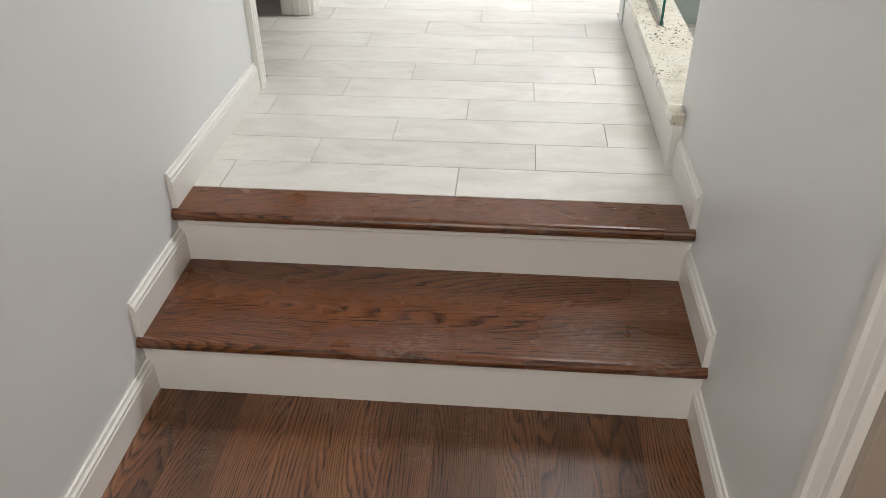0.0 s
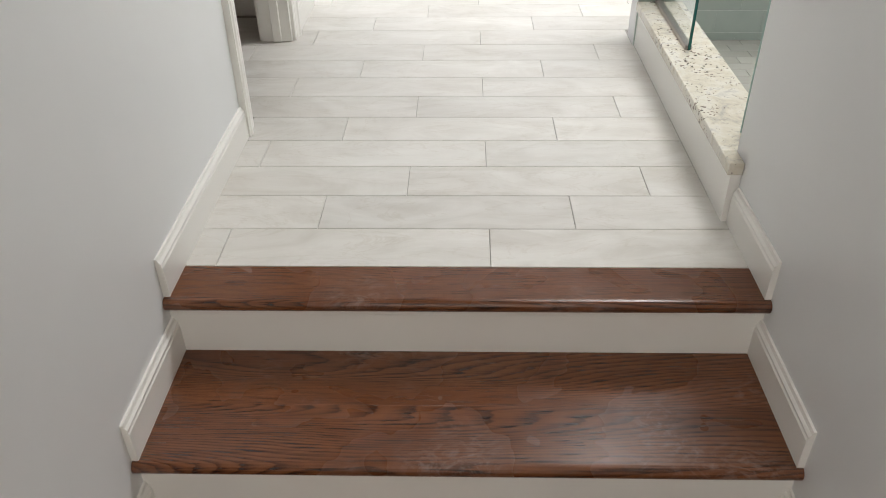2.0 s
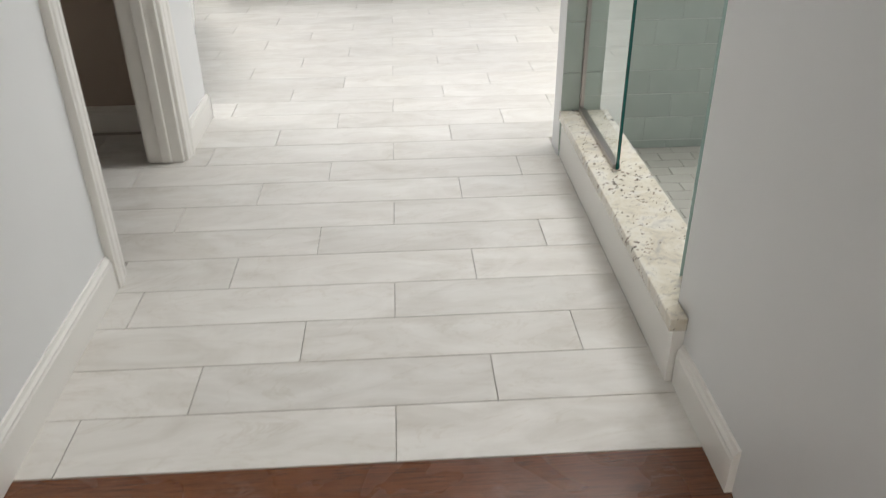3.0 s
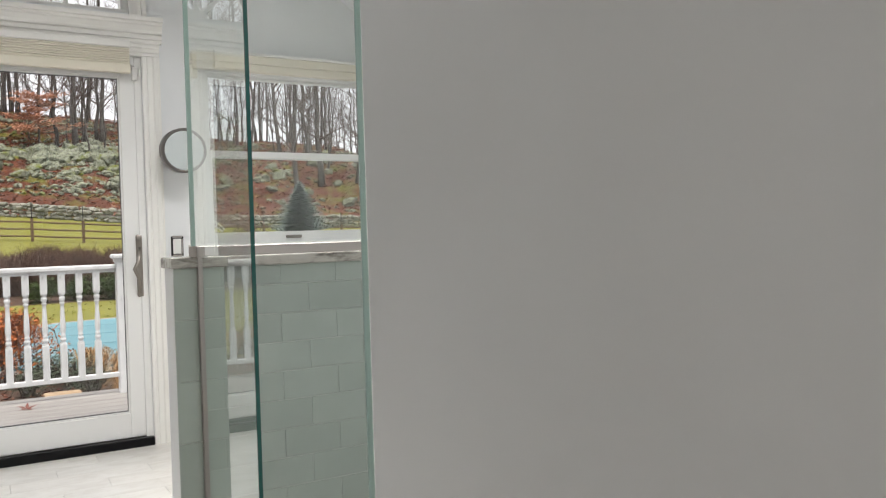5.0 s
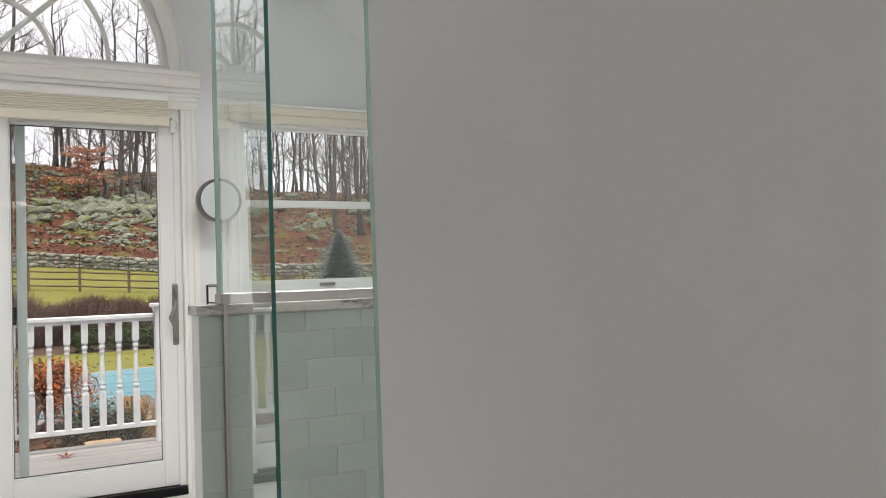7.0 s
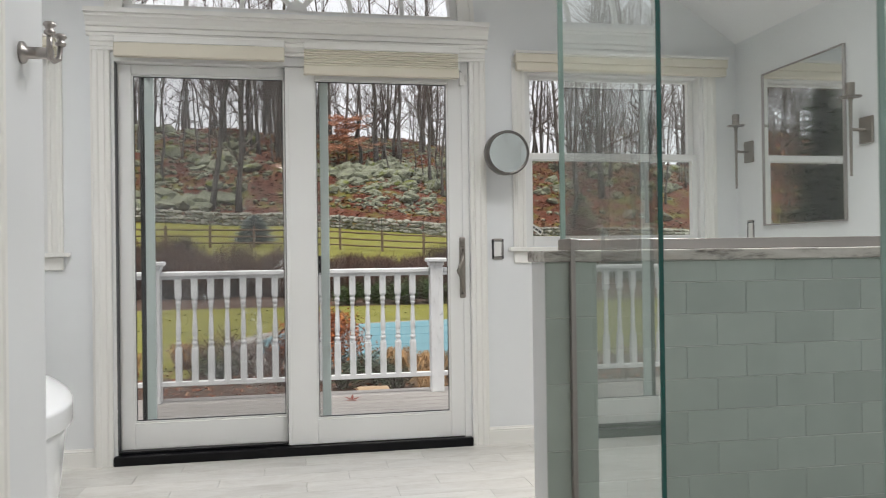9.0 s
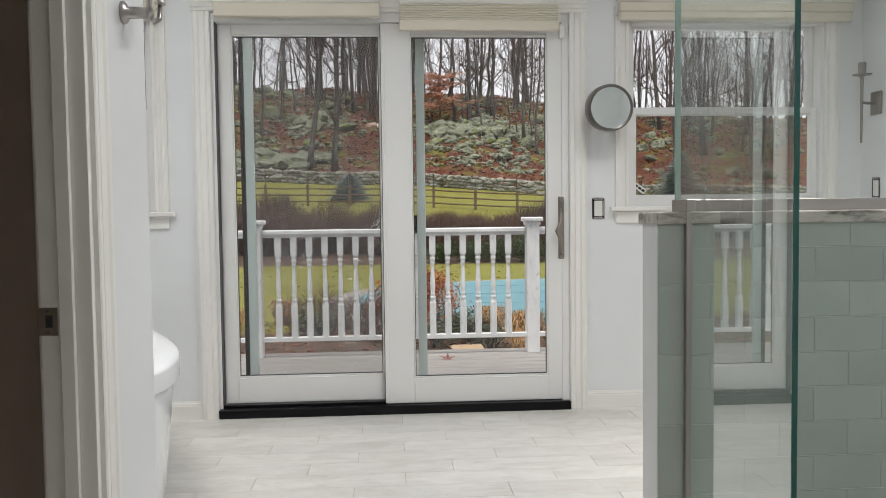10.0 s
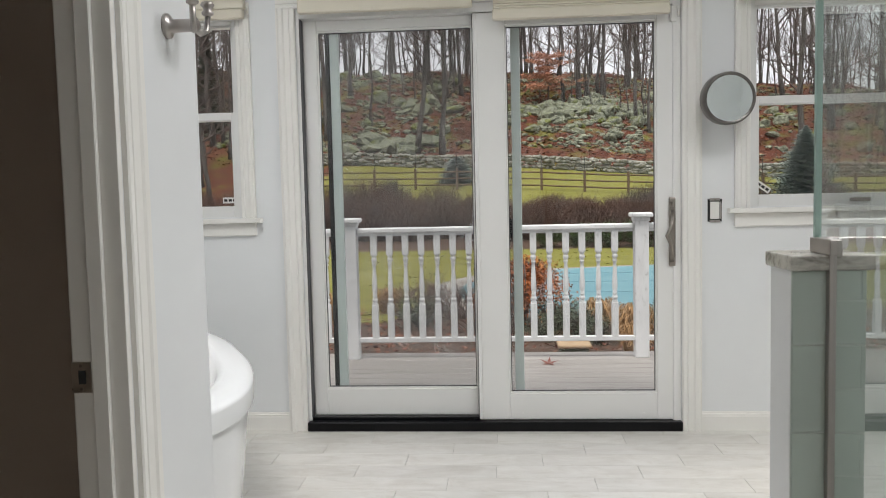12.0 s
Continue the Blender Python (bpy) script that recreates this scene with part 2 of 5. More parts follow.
def mottled(name, stops, scale, rough=0.85, detail=6.0, bump_s=0.5, bump_d=0.02, stretch=(1, 1, 1), per_piece=False, second=None, cover=(0.46, 0.60)):
    """A natural surface: noise colours at two scales with relief."""
    m, n, l, b = material(name, rough, 0, (0.3, 0.3, 0.3), 0.25)
    v = coords(n, l, stretch, per_piece)
    f = noise_node(n, l, v, scale, detail, 0.68, 0.4)
    c = ramp(n, l, f, stops)
    g = noise_node(n, l, v, scale * 0.12, 3, 0.55, 0.3)
    if second:
        c = mix_rgb(n, l, ramp(n, l, g, [(cover[0], (0, 0, 0)), (cover[1], (1, 1, 1))]), c, second)
    c = mix_rgb(n, l, 1.0, c, ramp(n, l, g, [(0.3, (0.78, 0.78, 0.78)), (0.7, (1.0, 1.0, 1.0))]), "MULTIPLY")
    l.new(c, b.inputs["Base Color"])
    bump(n, l, b, f, bump_s, bump_d)
    return m


M_WALL = paint("wall_paint", (0.755, 0.766, 0.767), 0.36)
M_TRIM = paint("trim_paint", (0.80, 0.785, 0.745), 0.30, 120, 0.02, 0.004)
M_CEIL = paint("ceiling_paint", (0.80, 0.80, 0.80), 0.7)
M_TAUPE = paint("taupe_paint", (0.40, 0.335, 0.28), 0.55)
M_DOORW = paint("door_frame_paint", (0.77, 0.765, 0.745), 0.38, 160, 0.04, 0.02)
M_TREAD = wood("stained_oak_tread", (0.098, 0.032, 0.011), (0.150, 0.052, 0.019), (0.200, 0.076, 0.030), "x", 0.25)
M_PLANK = wood("stained_oak_floor", (0.080, 0.031, 0.012), (0.145, 0.058, 0.023), (0.205, 0.087, 0.037), "y", 0.31)
M_TILE = porcelain_plank("porcelain_plank")
M_GROUT = mottled("grout", [(0.3, (0.40, 0.375, 0.345)), (0.7, (0.48, 0.46, 0.43))], 40, 0.9, 4, 0.3, 0.001)
M_GRANITE = granite("cream_granite")
M_MARBLE = mottled("veined_marble", [(0.30, (0.11, 0.095, 0.085)), (0.40, (0.33, 0.31, 0.28)), (0.50, (0.58, 0.56, 0.51)), (0.66, (0.68, 0.66, 0.61))], 17, 0.18, 7, 0.05, 0.001, (0.45, 1.6, 1.6))
M_GREEN = glazed_tile("celadon_tile", (0.435, 0.50, 0.457))
# grout made paler than the tile: edge highlights put into its colour
M_GGROUT = mottled("tile_grout", [(0.3, (0.56, 0.61, 0.57)), (0.7, (0.63, 0.68, 0.64))], 40, 0.85, 4, 0.2, 0.001)
M_MOSAIC = glazed_tile("shower_floor_tile", (0.40, 0.39, 0.35))
M_GLASS = pane_glass("shower_glass", (0.955, 0.985, 0.972), 1.5, 0.05)
M_EDGE, _n, _l, _b = material("glass_edge", 0.08, 0, (0.012, 0.10, 0.085))
M_PALE_EDGE, _n, _l, _b = material("pale_glass_edge", 0.12, 0, (0.36, 0.50, 0.45))
M_STRIP_EDGE, _n, _l, _b = material("strip_glass_edge", 0.12, 0, (0.38, 0.50, 0.46))
M_PANE = pane_glass("window_glass", (0.97, 0.98, 0.98), 1.5)
M_SCREEN = insect_screen("insect_screen")
M_NICKEL = metal("brushed_nickel", (0.50, 0.46, 0.41), 0.32)
M_PEWTER = metal("pewter", (0.30, 0.27, 0.24), 0.38)
M_RIM = metal("dark_nickel", (0.16, 0.15, 0.14), 0.36)
M_CHANNEL = metal("channel_metal", (0.42, 0.39, 0.37), 0.34)
M_MIRROR = metal("mirror_silver", (0.88, 0.90, 0.90), 0.03)
M_BLACK, _n, _l, _b = material("black_sill", 0.30, 0, (0.004, 0.004, 0.005), 0.2)
M_BLIND = paint("cream_blind", (0.72, 0.67, 0.56), 0.7, 300, 0.1, 0.02)
M_TUB, _n, _l, _b = material("white_acrylic", 0.10, 0, (0.82, 0.83, 0.83))
M_PLASTIC, _n, _l, _b = material("white_plastic", 0.4, 0, (0.74, 0.73, 0.70))
M_RAIL = mottled("railing_paint", [(0.30, (0.50, 0.51, 0.50)), (0.42, (0.77, 0.78, 0.79)), (0.6, (0.81, 0.82, 0.83))], 30, 0.55, 6, 0.1, 0.002, (1, 1, 0.4))
M_DECK = mottled("deck_board", [(0.3, (0.25, 0.225, 0.205)), (0.5, (0.36, 0.335, 0.315)), (0.7, (0.46, 0.435, 0.415))], 6, 0.42, 6, 0.3, 0.002, (0.6, 14, 14), True)
M_LAWN = mottled("lawn_grass", [(0.28, (0.10, 0.11, 0.018)), (0.5, (0.185, 0.182, 0.032)), (0.72, (0.275, 0.245, 0.065))], 9, 0.9, 8, 0.6, 0.03)
M_MULCH = mottled("bark_mulch", [(0.3, (0.028, 0.018, 0.013)), (0.5, (0.085, 0.050, 0.035)), (0.72, (0.17, 0.11, 0.08))], 16, 0.95, 8, 0.9, 0.04)
M_LITTER = mottled("leaf_litter", [(0.28, (0.026, 0.011, 0.008)), (0.45, (0.085, 0.027, 0.015)), (0.58, (0.16, 0.050, 0.026)), (0.75, (0.25, 0.11, 0.062))], 5.5, 0.95, 9, 1.0, 0.12, (1, 1, 1), False, (0.125, 0.120, 0.022), (0.50, 0.64))
# lichen and moss tones; the near-black stop paints in shaded crevices
M_ROCK = mottled("lichen_rock", [(0.33, (0.022, 0.024, 0.018)), (0.43, (0.10, 0.108, 0.080)), (0.53, (0.24, 0.255, 0.18)), (0.68, (0.45, 0.475, 0.35))], 4.5, 0.92, 10, 0.9, 0.12, (1, 1, 1), True, (0.13, 0.15, 0.022), (0.57, 0.68))
M_TANSTONE = mottled("tan_stone", [(0.3, (0.30, 0.20, 0.12)), (0.7, (0.48, 0.35, 0.22))], 9, 0.85, 6, 0.4, 0.01)
M_STONE = mottled("wall_stone", [(0.3, (0.10, 0.10, 0.085)), (0.5, (0.25, 0.25, 0.21)), (0.7, (0.40, 0.39, 0.33))], 2.0, 0.9, 7, 0.6, 0.05)
M_BARK = mottled("grey_bark", [(0.3, (0.035, 0.030, 0.027)), (0.5, (0.09, 0.080, 0.072)), (0.72, (0.20, 0.185, 0.165))], 3, 0.95, 7, 1.0, 0.06, (1.6, 1.6, 0.25), True)
M_TWIG = mottled("bare_twig", [(0.3, (0.05, 0.037, 0.033)), (0.7, (0.15, 0.115, 0.10))], 3, 0.95, 4, 0.2, 0.01, (1, 1, 1), True)
M_BRUSH = mottled("brown_brush", [(0.3, (0.065, 0.038, 0.030)), (0.7, (0.185, 0.11, 0.085))], 2, 0.95, 4, 0.2, 0.01, (1, 1, 1), True)
M_FENCE = mottled("weathered_rail", [(0.3, (0.07, 0.045, 0.03)), (0.7, (0.20, 0.135, 0.085))], 5, 0.9, 5, 0.5, 0.01, (1, 5, 5))
M_COVER = mottled("pool_cover", [(0.3, (0.10, 0.25, 0.30)), (0.7, (0.155, 0.31, 0.35))], 1.2, 0.45, 4, 0.2, 0.02)
M_STRAP, _n, _l, _b = material("cover_webbing", 0.7, 0, (0.075, 0.19, 0.23))
M_REDLEAF, _n, _l, _b = material("red_leaf", 0.7, 0, (0.17, 0.035, 0.02))
# grey of the glass spacers, also of the strips that imitate reveal shade
M_SPACER_SHADE, _n, _l, _b = material("spacer_and_shade_grey", 0.6, 0, (0.075, 0.075, 0.078))
M_MOSS = mottled("mossy_stone", [(0.3, (0.03, 0.032, 0.02)), (0.7, (0.12, 0.125, 0.08))], 14, 0.95, 6, 0.5, 0.01)
M_COPING = mottled("pool_coping", [(0.3, (0.24, 0.225, 0.20)), (0.7, (0.38, 0.36, 0.33))], 3, 0.85, 5, 0.2, 0.01)
M_LEAFG = mottled("evergreen_leaf", [(0.3, (0.02, 0.045, 0.010)), (0.7, (0.07, 0.115, 0.022))], 6, 0.7, 3, 0.1, 0.01, (1, 1, 1), True)
M_SPRUCE = mottled("spruce_needle", [(0.3, (0.10, 0.135, 0.125)), (0.7, (0.28, 0.335, 0.315))], 4, 0.8, 4, 0.1, 0.01, (1, 1, 1), True)
M_FIR = mottled("dark_fir_needle", [(0.3, (0.035, 0.052, 0.028)), (0.7, (0.11, 0.135, 0.085))], 5, 0.85, 4, 0.1, 0.01, (1, 1, 1), True)
M_MAPLE = mottled("maple_leaf", [(0.3, (0.26, 0.062, 0.018)), (0.7, (0.52, 0.175, 0.05))], 6, 0.8, 3, 0.1, 0.01, (1, 1, 1), True)
M_BEECH = mottled("beech_leaf", [(0.3, (0.42, 0.17, 0.095)), (0.7, (0.64, 0.33, 0.21))], 4, 0.8, 3, 0.1, 0.01)
M_STRAW = mottled("dry_grass", [(0.3, (0.24, 0.13, 0.05)), (0.7, (0.50, 0.31, 0.15))], 8, 0.9, 3, 0.1, 0.01, (1, 1, 1), True)
M_LEAVES, _n, _l, _b = material("fallen_leaves", 0.9, 0, (0.2, 0.1, 0.05), 0.2)
_g = _n.new("ShaderNodeNewGeometry")
_l.new(ramp(_n, _l, _g.outputs["Random Per Island"], [(0.0, (0.035, 0.013, 0.009)), (0.3, (0.11, 0.032, 0.017)), (0.6, (0.19, 0.058, 0.030)), (0.88, (0.25, 0.10, 0.055)), (1.0, (0.34, 0.20, 0.12))]), _b.inputs["Base Color"])
M_BLADES, _n, _l, _b = material("lawn_blades", 0.9, 0, (0.2, 0.2, 0.02), 0.2)
_g = _n.new("ShaderNodeNewGeometry")
_l.new(ramp(_n, _l, _g.outputs["Random Per Island"], [(0.0, (0.10, 0.115, 0.014)), (0.5, (0.19, 0.19, 0.022)), (1.0, (0.31, 0.27, 0.06))]), _b.inputs["Base Color"])
M_STILE = paint("screen_frame_paint", (0.50, 0.56, 0.54), 0.35, 200, 0.03, 0.02)
M_DARK, _n, _l, _b = material("dark_gap", 0.8, 0, (0.02, 0.02, 0.02))


# ---- building helpers ----
def finish(name, bm, mat, smooth=False):
    me = bpy.data.meshes.new(name)
    bmesh.ops.recalc_face_normals(bm, faces=bm.faces)
    bm.to_mesh(me)
    bm.free()
    me.materials.append(mat)
    if smooth:
        me.shade_smooth()
    return new(name, me)


def part(name, bm, mat, parent=None, label="", smooth=False):
    ob = finish(name, bm, mat, smooth)
    if parent is not None:
        ob.parent = parent
        if parent.type == "EMPTY":
            ob.matrix_parent_inverse = Matrix.Translation(-parent.location)
    if label:
        ob["label"] = label
    return ob


def thing(name, label, category, base=(0, 0, 0), group=""):
    e = new(name)
    e.empty_display_size = 0.1
    e.location = base
    return tagged(e, label, category, group)


def structure(name, bm, mat, label="", category="", smooth=False):
    return tagged(finish(name, bm, mat, smooth), label, category, "", "structure")


def box(bm, x0, x1, y0, y1, z0, z1, bevel=0.0, seg=1):
    g = bmesh.ops.create_cube(bm, size=1.0, matrix=Matrix.Translation(((x0 + x1) / 2, (y0 + y1) / 2, (z0 + z1) / 2)) @ Matrix.Diagonal((x1 - x0, y1 - y0, z1 - z0, 1)))
    if bevel:
        es = list({e for v in g["verts"] for e in v.link_edges})
        bmesh.ops.bevel(bm, geom=es, offset=bevel, segments=seg, profile=0.5, affect="EDGES")
    return bm


def boxed(x0, x1, y0, y1, z0, z1, bevel=0.0, seg=1):
    return box(bmesh.new(), x0, x1, y0, y1, z0, z1, bevel, seg)


def tube(bm, pts, radii, sides=8, cap=True):
    """A tube through points with a radius at each."""
    rings = []
    prev = None
    for i, p in enumerate(pts):
        p = Vector(p)
        a = Vector(pts[max(i - 1, 0)])
        c = Vector(pts[min(i + 1, len(pts) - 1)])
        d = (c - a).normalized()
        if prev is None:
            ref = Vector((0, 0, 1)) if abs(d.z) < 0.9 else Vector((1, 0, 0))
            u = d.cross(ref).normalized()
        else:
            u = (prev - d * prev.dot(d)).normalized()
        prev = u
        w = d.cross(u)
        rings.append([bm.verts.new(p + (u * math.cos(2 * math.pi * k / sides) + w * math.sin(2 * math.pi * k / sides)) * radii[i]) for k in range(sides)])
    for r0, r1 in zip(rings, rings[1:]):
        for k in range(sides):
            bm.faces.new((r0[k], r0[(k + 1) % sides], r1[(k + 1) % sides], r1[k]))
    if cap:
        bm.faces.new(rings[0][::-1])
        bm.faces.new(rings[-1])
    return bm


def lathe(bm, profile, center, axis="z", sides=24):
    """Turns (radius, height) pairs round an axis through center."""
    rings = []
    for r, h in profile:
        ring = []
        for k in range(sides):
            a = 2 * math.pi * k / sides
            p = {"z": (r * math.cos(a), r * math.sin(a), h), "y": (r * math.cos(a), h, r * math.sin(a)), "x": (h, r * math.cos(a), r * math.sin(a))}[axis]
            ring.append(bm.verts.new(Vector(center) + Vector(p)))
        rings.append(ring)
    for r0, r1 in zip(rings, rings[1:]):
        for k in range(sides):
            bm.faces.new((r0[k], r0[(k + 1) % sides], r1[(k + 1) % sides], r1[k]))
    bm.faces.new(rings[0])
    bm.faces.new(rings[-1])
    return bm


def sheet(outline, holes, to3, depth):
    """A plate from a 2D outline with holes, thickened from 0 to depth along the third axis."""
    bm = bmesh.new()
    edges = []
    for loop in (outline, *holes):
        vs = [bm.verts.new((u, v, 0)) for u, v in loop]
        edges += [bm.edges.new((vs[i], vs[(i + 1) % len(vs)])) for i in range(len(vs))]
    bmesh.ops.triangle_fill(bm, edges=edges, use_beauty=True, normal=(0, 0, 1))
    ext = bmesh.ops.extrude_face_region(bm, geom=list(bm.faces))
    for v in [g for g in ext["geom"] if isinstance(g, bmesh.types.BMVert)]:
        v.co.z += depth
    for v in bm.verts:
        v.co = Vector(to3(*v.co))
    return bm


def quad(pts):
    bm = bmesh.new()
    bm.faces.new([bm.verts.new(p) for p in pts])
    return bm


def upright_pane(x0, x1, y, z0, z1):
    return quad([(x0, y, z0), (x1, y, z0), (x1, y, z1), (x0, y, z1)])


def rect(u0, u1, v0, v1):
    return [(u0, v0), (u1, v0), (u1, v1), (u0, v1)]


def extrude_profile(profile, path_to3, a, b):
    """A bar: a 2D profile swept straight from a to b; path_to3(s, u, v)."""
    bm = bmesh.new()
    r0 = [bm.verts.new(path_to3(a, u, v)) for u, v in profile]
    r1 = [bm.verts.new(path_to3(b, u, v)) for u, v in profile]
    k = len(profile)
    for i in range(k):
        bm.faces.new((r0[i], r0[(i + 1) % k], r1[(i + 1) % k], r1[i]))
    bm.faces.new(r0[::-1])
    bm.faces.new(r1)
    return bm


CASING = [(0, 0), (0, 0.010), (0.004, 0.013), (0.016, 0.013), (0.019, 0.010), (0.022, 0.013), (0.040, 0.017), (0.046, 0.021), (0.058, 0.021), (0.062, 0.018), (0.070, 0.018), (0.070, 0)]
BASE = [(0, 0), (0.013, 0), (0.013, 0.068), (0.011, 0.072), (0.0115, 0.078), (0.007, 0.083), (0.005, 0.090), (0, 0.090)]

# ---- large structure ----
W = 1.20          # clear width of the hall
D = 3.775         # inner face of the garden wall
RX = 3.07         # right wall of the bathroom
LX = -1.80        # left wall of the bathroom
RIDGE, EAVE, PITCH = 0.637, 2.17, 0.674
FLOOR_LOW, TREAD_LOW, NOSE_LOW = -0.313, -0.150, -0.283
TOP = EAVE + PITCH * (RX - RIDGE)


def vault(x):
    return EAVE + PITCH * (min(RX - x, x - LX))


def arch_loop(cx, cz, r, n=28):
    return [(cx + r * math.cos(math.pi * k / n), cz + r * math.sin(math.pi * k / n)) for k in range(n + 1)]


# garden wall with the door, the half-round window and two sash windows
WIN = {"right": (1.830, 2.866), "left": (-1.54, -0.55)}
ARCH_Z = 2.262
gable = [(LX, -0.3), (RX, -0.3), (RX, EAVE), (RIDGE, TOP), (LX, EAVE)]
holes = [rect(-0.262, 1.524, -0.02, 2.02), arch_loop(0.637, ARCH_Z - 0.02, 0.85)] + [rect(a, b, 1.045, 1.985) for a, b in WIN.values()]
structure("wall_north", sheet(gable, holes, lambda u, v, w: (u, D + w, v), 0.15), M_WALL, "white painted garden wall with door and windows", "wall")
# hall walls; the left one has a doorway to the small room
structure("wall_hall_left", sheet([(-3.5, -0.5), (1.834, -0.5), (1.834, 3.45), (0.43, 3.45), (0.43, 2.25), (-3.5, 2.25)], [rect(0.79, 1.46, -0.1, 2.03)], lambda u, v, w: (-w, u, v), 0.105), M_WALL, "pale grey-white painted hall wall with doorway", "wall")
structure("wall_hall_right", sheet([(-3.5, -0.5), (0.356, -0.5), (0.356, 2.25), (-3.5, 2.25)], [rect(-1.59, -0.832, FLOOR_LOW, 1.72)], lambda u, v, w: (W + w, u, v), 0.12), M_WALL, "pale grey-white painted hall wall", "wall")
structure("wall_hall_end", sheet(rect(-0.14, 1.32, -0.5, 2.25), [], lambda u, v, w: (u, -3.5 - w, v), 0.1), M_WALL, "plain white wall at the hall's end", "wall")
structure("wall_shower_near", boxed(1.32, RX, 0.24, 0.356, -0.2, 2.25), M_WALL, "white wall beside the shower", "wall")
structure("wall_header", sheet([(LX, 2.25), (RX, 2.25), (RIDGE, TOP), ], [], lambda u, v, w: (u, 0.31 + w, v), 0.12), M_WALL, "white gable wall over the hall", "wall")
structure("wall_east", boxed(RX, RX + 0.14, 0.31, D + 0.15, -0.3, EAVE + 0.06), M_WALL, "white painted side wall", "wall")
structure("wall_west", boxed(LX - 0.14, LX, 1.74, D + 0.15, -0.3, EAVE + 0.06), M_WALL, "white painted side wall", "wall")
structure("wall_small_room_back", boxed(LX, -0.105, 1.74, 1.834, -0.3, 3.45), M_TAUPE, "taupe painted wall of the small room", "wall")
structure("wall_small_room_side", boxed(-1.25, -1.15, 0.31, 1.74, -0.1, 2.25), M_TAUPE, "taupe painted wall of the small room", "wall")
structure("wall_small_room_near", boxed(-1.15, -0.105, 0.31, 0.41, -0.1, 2.25), M_TAUPE, "taupe painted wall of the small room", "wall")
structure("wall_tub_back", boxed(LX, 0.0, 1.8345, 1.842, 0, 3.4), M_WALL, "white painted wall behind the tub", "wall")
structure("wall_room_beyond", boxed(1.9, 2.0, -2.4, -0.1, -0.4, 2.25), M_TAUPE, "taupe wall seen through the hall door", "wall")
structure("ceiling_hall", boxed(-1.25, 2.0, -3.6, 0.31, 2.25, 2.33), M_CEIL, "flat white hall ceiling", "ceiling")
structure("ceiling_small_room", boxed(-1.25, -0.14, 0.31, 1.74, 2.25, 2.30), M_CEIL, "flat white ceiling", "ceiling")
# the roof opening and pane in each slope are added and never seen
for side, x_eave in (("right", RX), ("left", LX)):
    run = abs(x_eave - RIDGE)
    slope = math.hypot(run, run * PITCH)
    sgn = 1 if x_eave < RIDGE else -1

    def roof(u, v, w, x_eave=x_eave, sgn=sgn):
        c, s = 1 / math.hypot(1, PITCH), PITCH / math.hypot(1, PITCH)
        return (x_eave + sgn * (u * c - w * s), v, EAVE + u * s + w * c)
    structure("ceiling_" + side, sheet(rect(-0.05, slope + 0.03, 0.31, D + 0.15), [rect(0.95, 1.85, 0.95, 2.3)], roof, 0.10), M_CEIL, "white vaulted ceiling slope with an added, unseen roof opening", "ceiling")
    structure("skylight_pane_" + side, sheet(rect(0.93, 1.87, 0.93, 2.32), [], lambda u, v, w: roof(u, v, w + 0.10), 0.006), M_PANE, "glass over the added, unseen roof opening", "window").visible_shadow = False

# floors
structure("floor", boxed(LX, RX, 0.112, D, -0.06, -0.004), M_GROUT, "dark grout bed of the tiled bathroom floor", "floor")
structure("floor_hall", boxed(-0.14, 1.9, -3.5, 0.02, -0.40, FLOOR_LOW - 0.012), M_DARK, "subfloor of the oak hall floor", "floor")
structure("floor_shower", boxed(1.30, RX, 0.356, 1.41, -0.003, 0.014), M_GROUT, "grout bed of the shower floor", "floor")


# ---- steps ----
def tread(name, y_front, y_back, z, boards, label):
    t = thing(name, label, "stair tread", (W / 2, y_front, z))
    r = 0.0145
    prof = [(y_back, z - 0.029), (y_back, z)]
    prof += [(y_front + r - r * math.sin(a), z - r + r * math.cos(a)) for a in [math.pi * k / 8 for k in range(9)]]
    cuts = [y_back - (y_back - y_front) * k / boards for k in range(boards + 1)]
    for k in range(boards):
        yb, yf = cuts[k], cuts[k + 1]
        if k < boards - 1:
            part("board", boxed(0.001, W - 0.001, yf + 0.0001, yb - 0.0001, z - 0.029, z, 0.0003), M_TREAD, t)
        else:
            pr = [(yb - 0.0001, z - 0.029), (yb - 0.0001, z)] + prof[2:]
            part("nosing", extrude_profile(pr, lambda s, u, v: (s, u, v), 0.001, W - 0.001), M_TREAD, t, "rounded oak nosing board", False)
    part("cove_moulding", boxed(0.02, W - 0.02, y_front + 0.016, y_front + 0.026, z - 0.045, z - 0.029, 0.003), M_TRIM, t, "thin white strip under the nosing")
    return t


tread("upper_tread", 0.0, 0.120, 0.0, 1, "dark-stained oak landing tread at the tile edge")
tread("lower_tread", NOSE_LOW, 0.026, TREAD_LOW, 2, "dark-stained oak stair tread with white scuffs")
for nm, y, z0, z1 in (("riser_upper", 0.026, TREAD_LOW, -0.029), ("riser_lower", NOSE_LOW + 0.026, FLOOR_LOW, TREAD_LOW - 0.029)):
    structure(nm, boxed(0.0, W, y, y + 0.018, z0, z1), M_TRIM, "off-white painted stair riser", "riser")
structure("step_core", boxed(0.0, W, NOSE_LOW + 0.045, 0.11, FLOOR_LOW - 0.01, TREAD_LOW - 0.03), M_DARK)
structure("landing_core", boxed(0.0, W, 0.045, 0.12, TREAD_LOW - 0.03, -0.03), M_DARK)


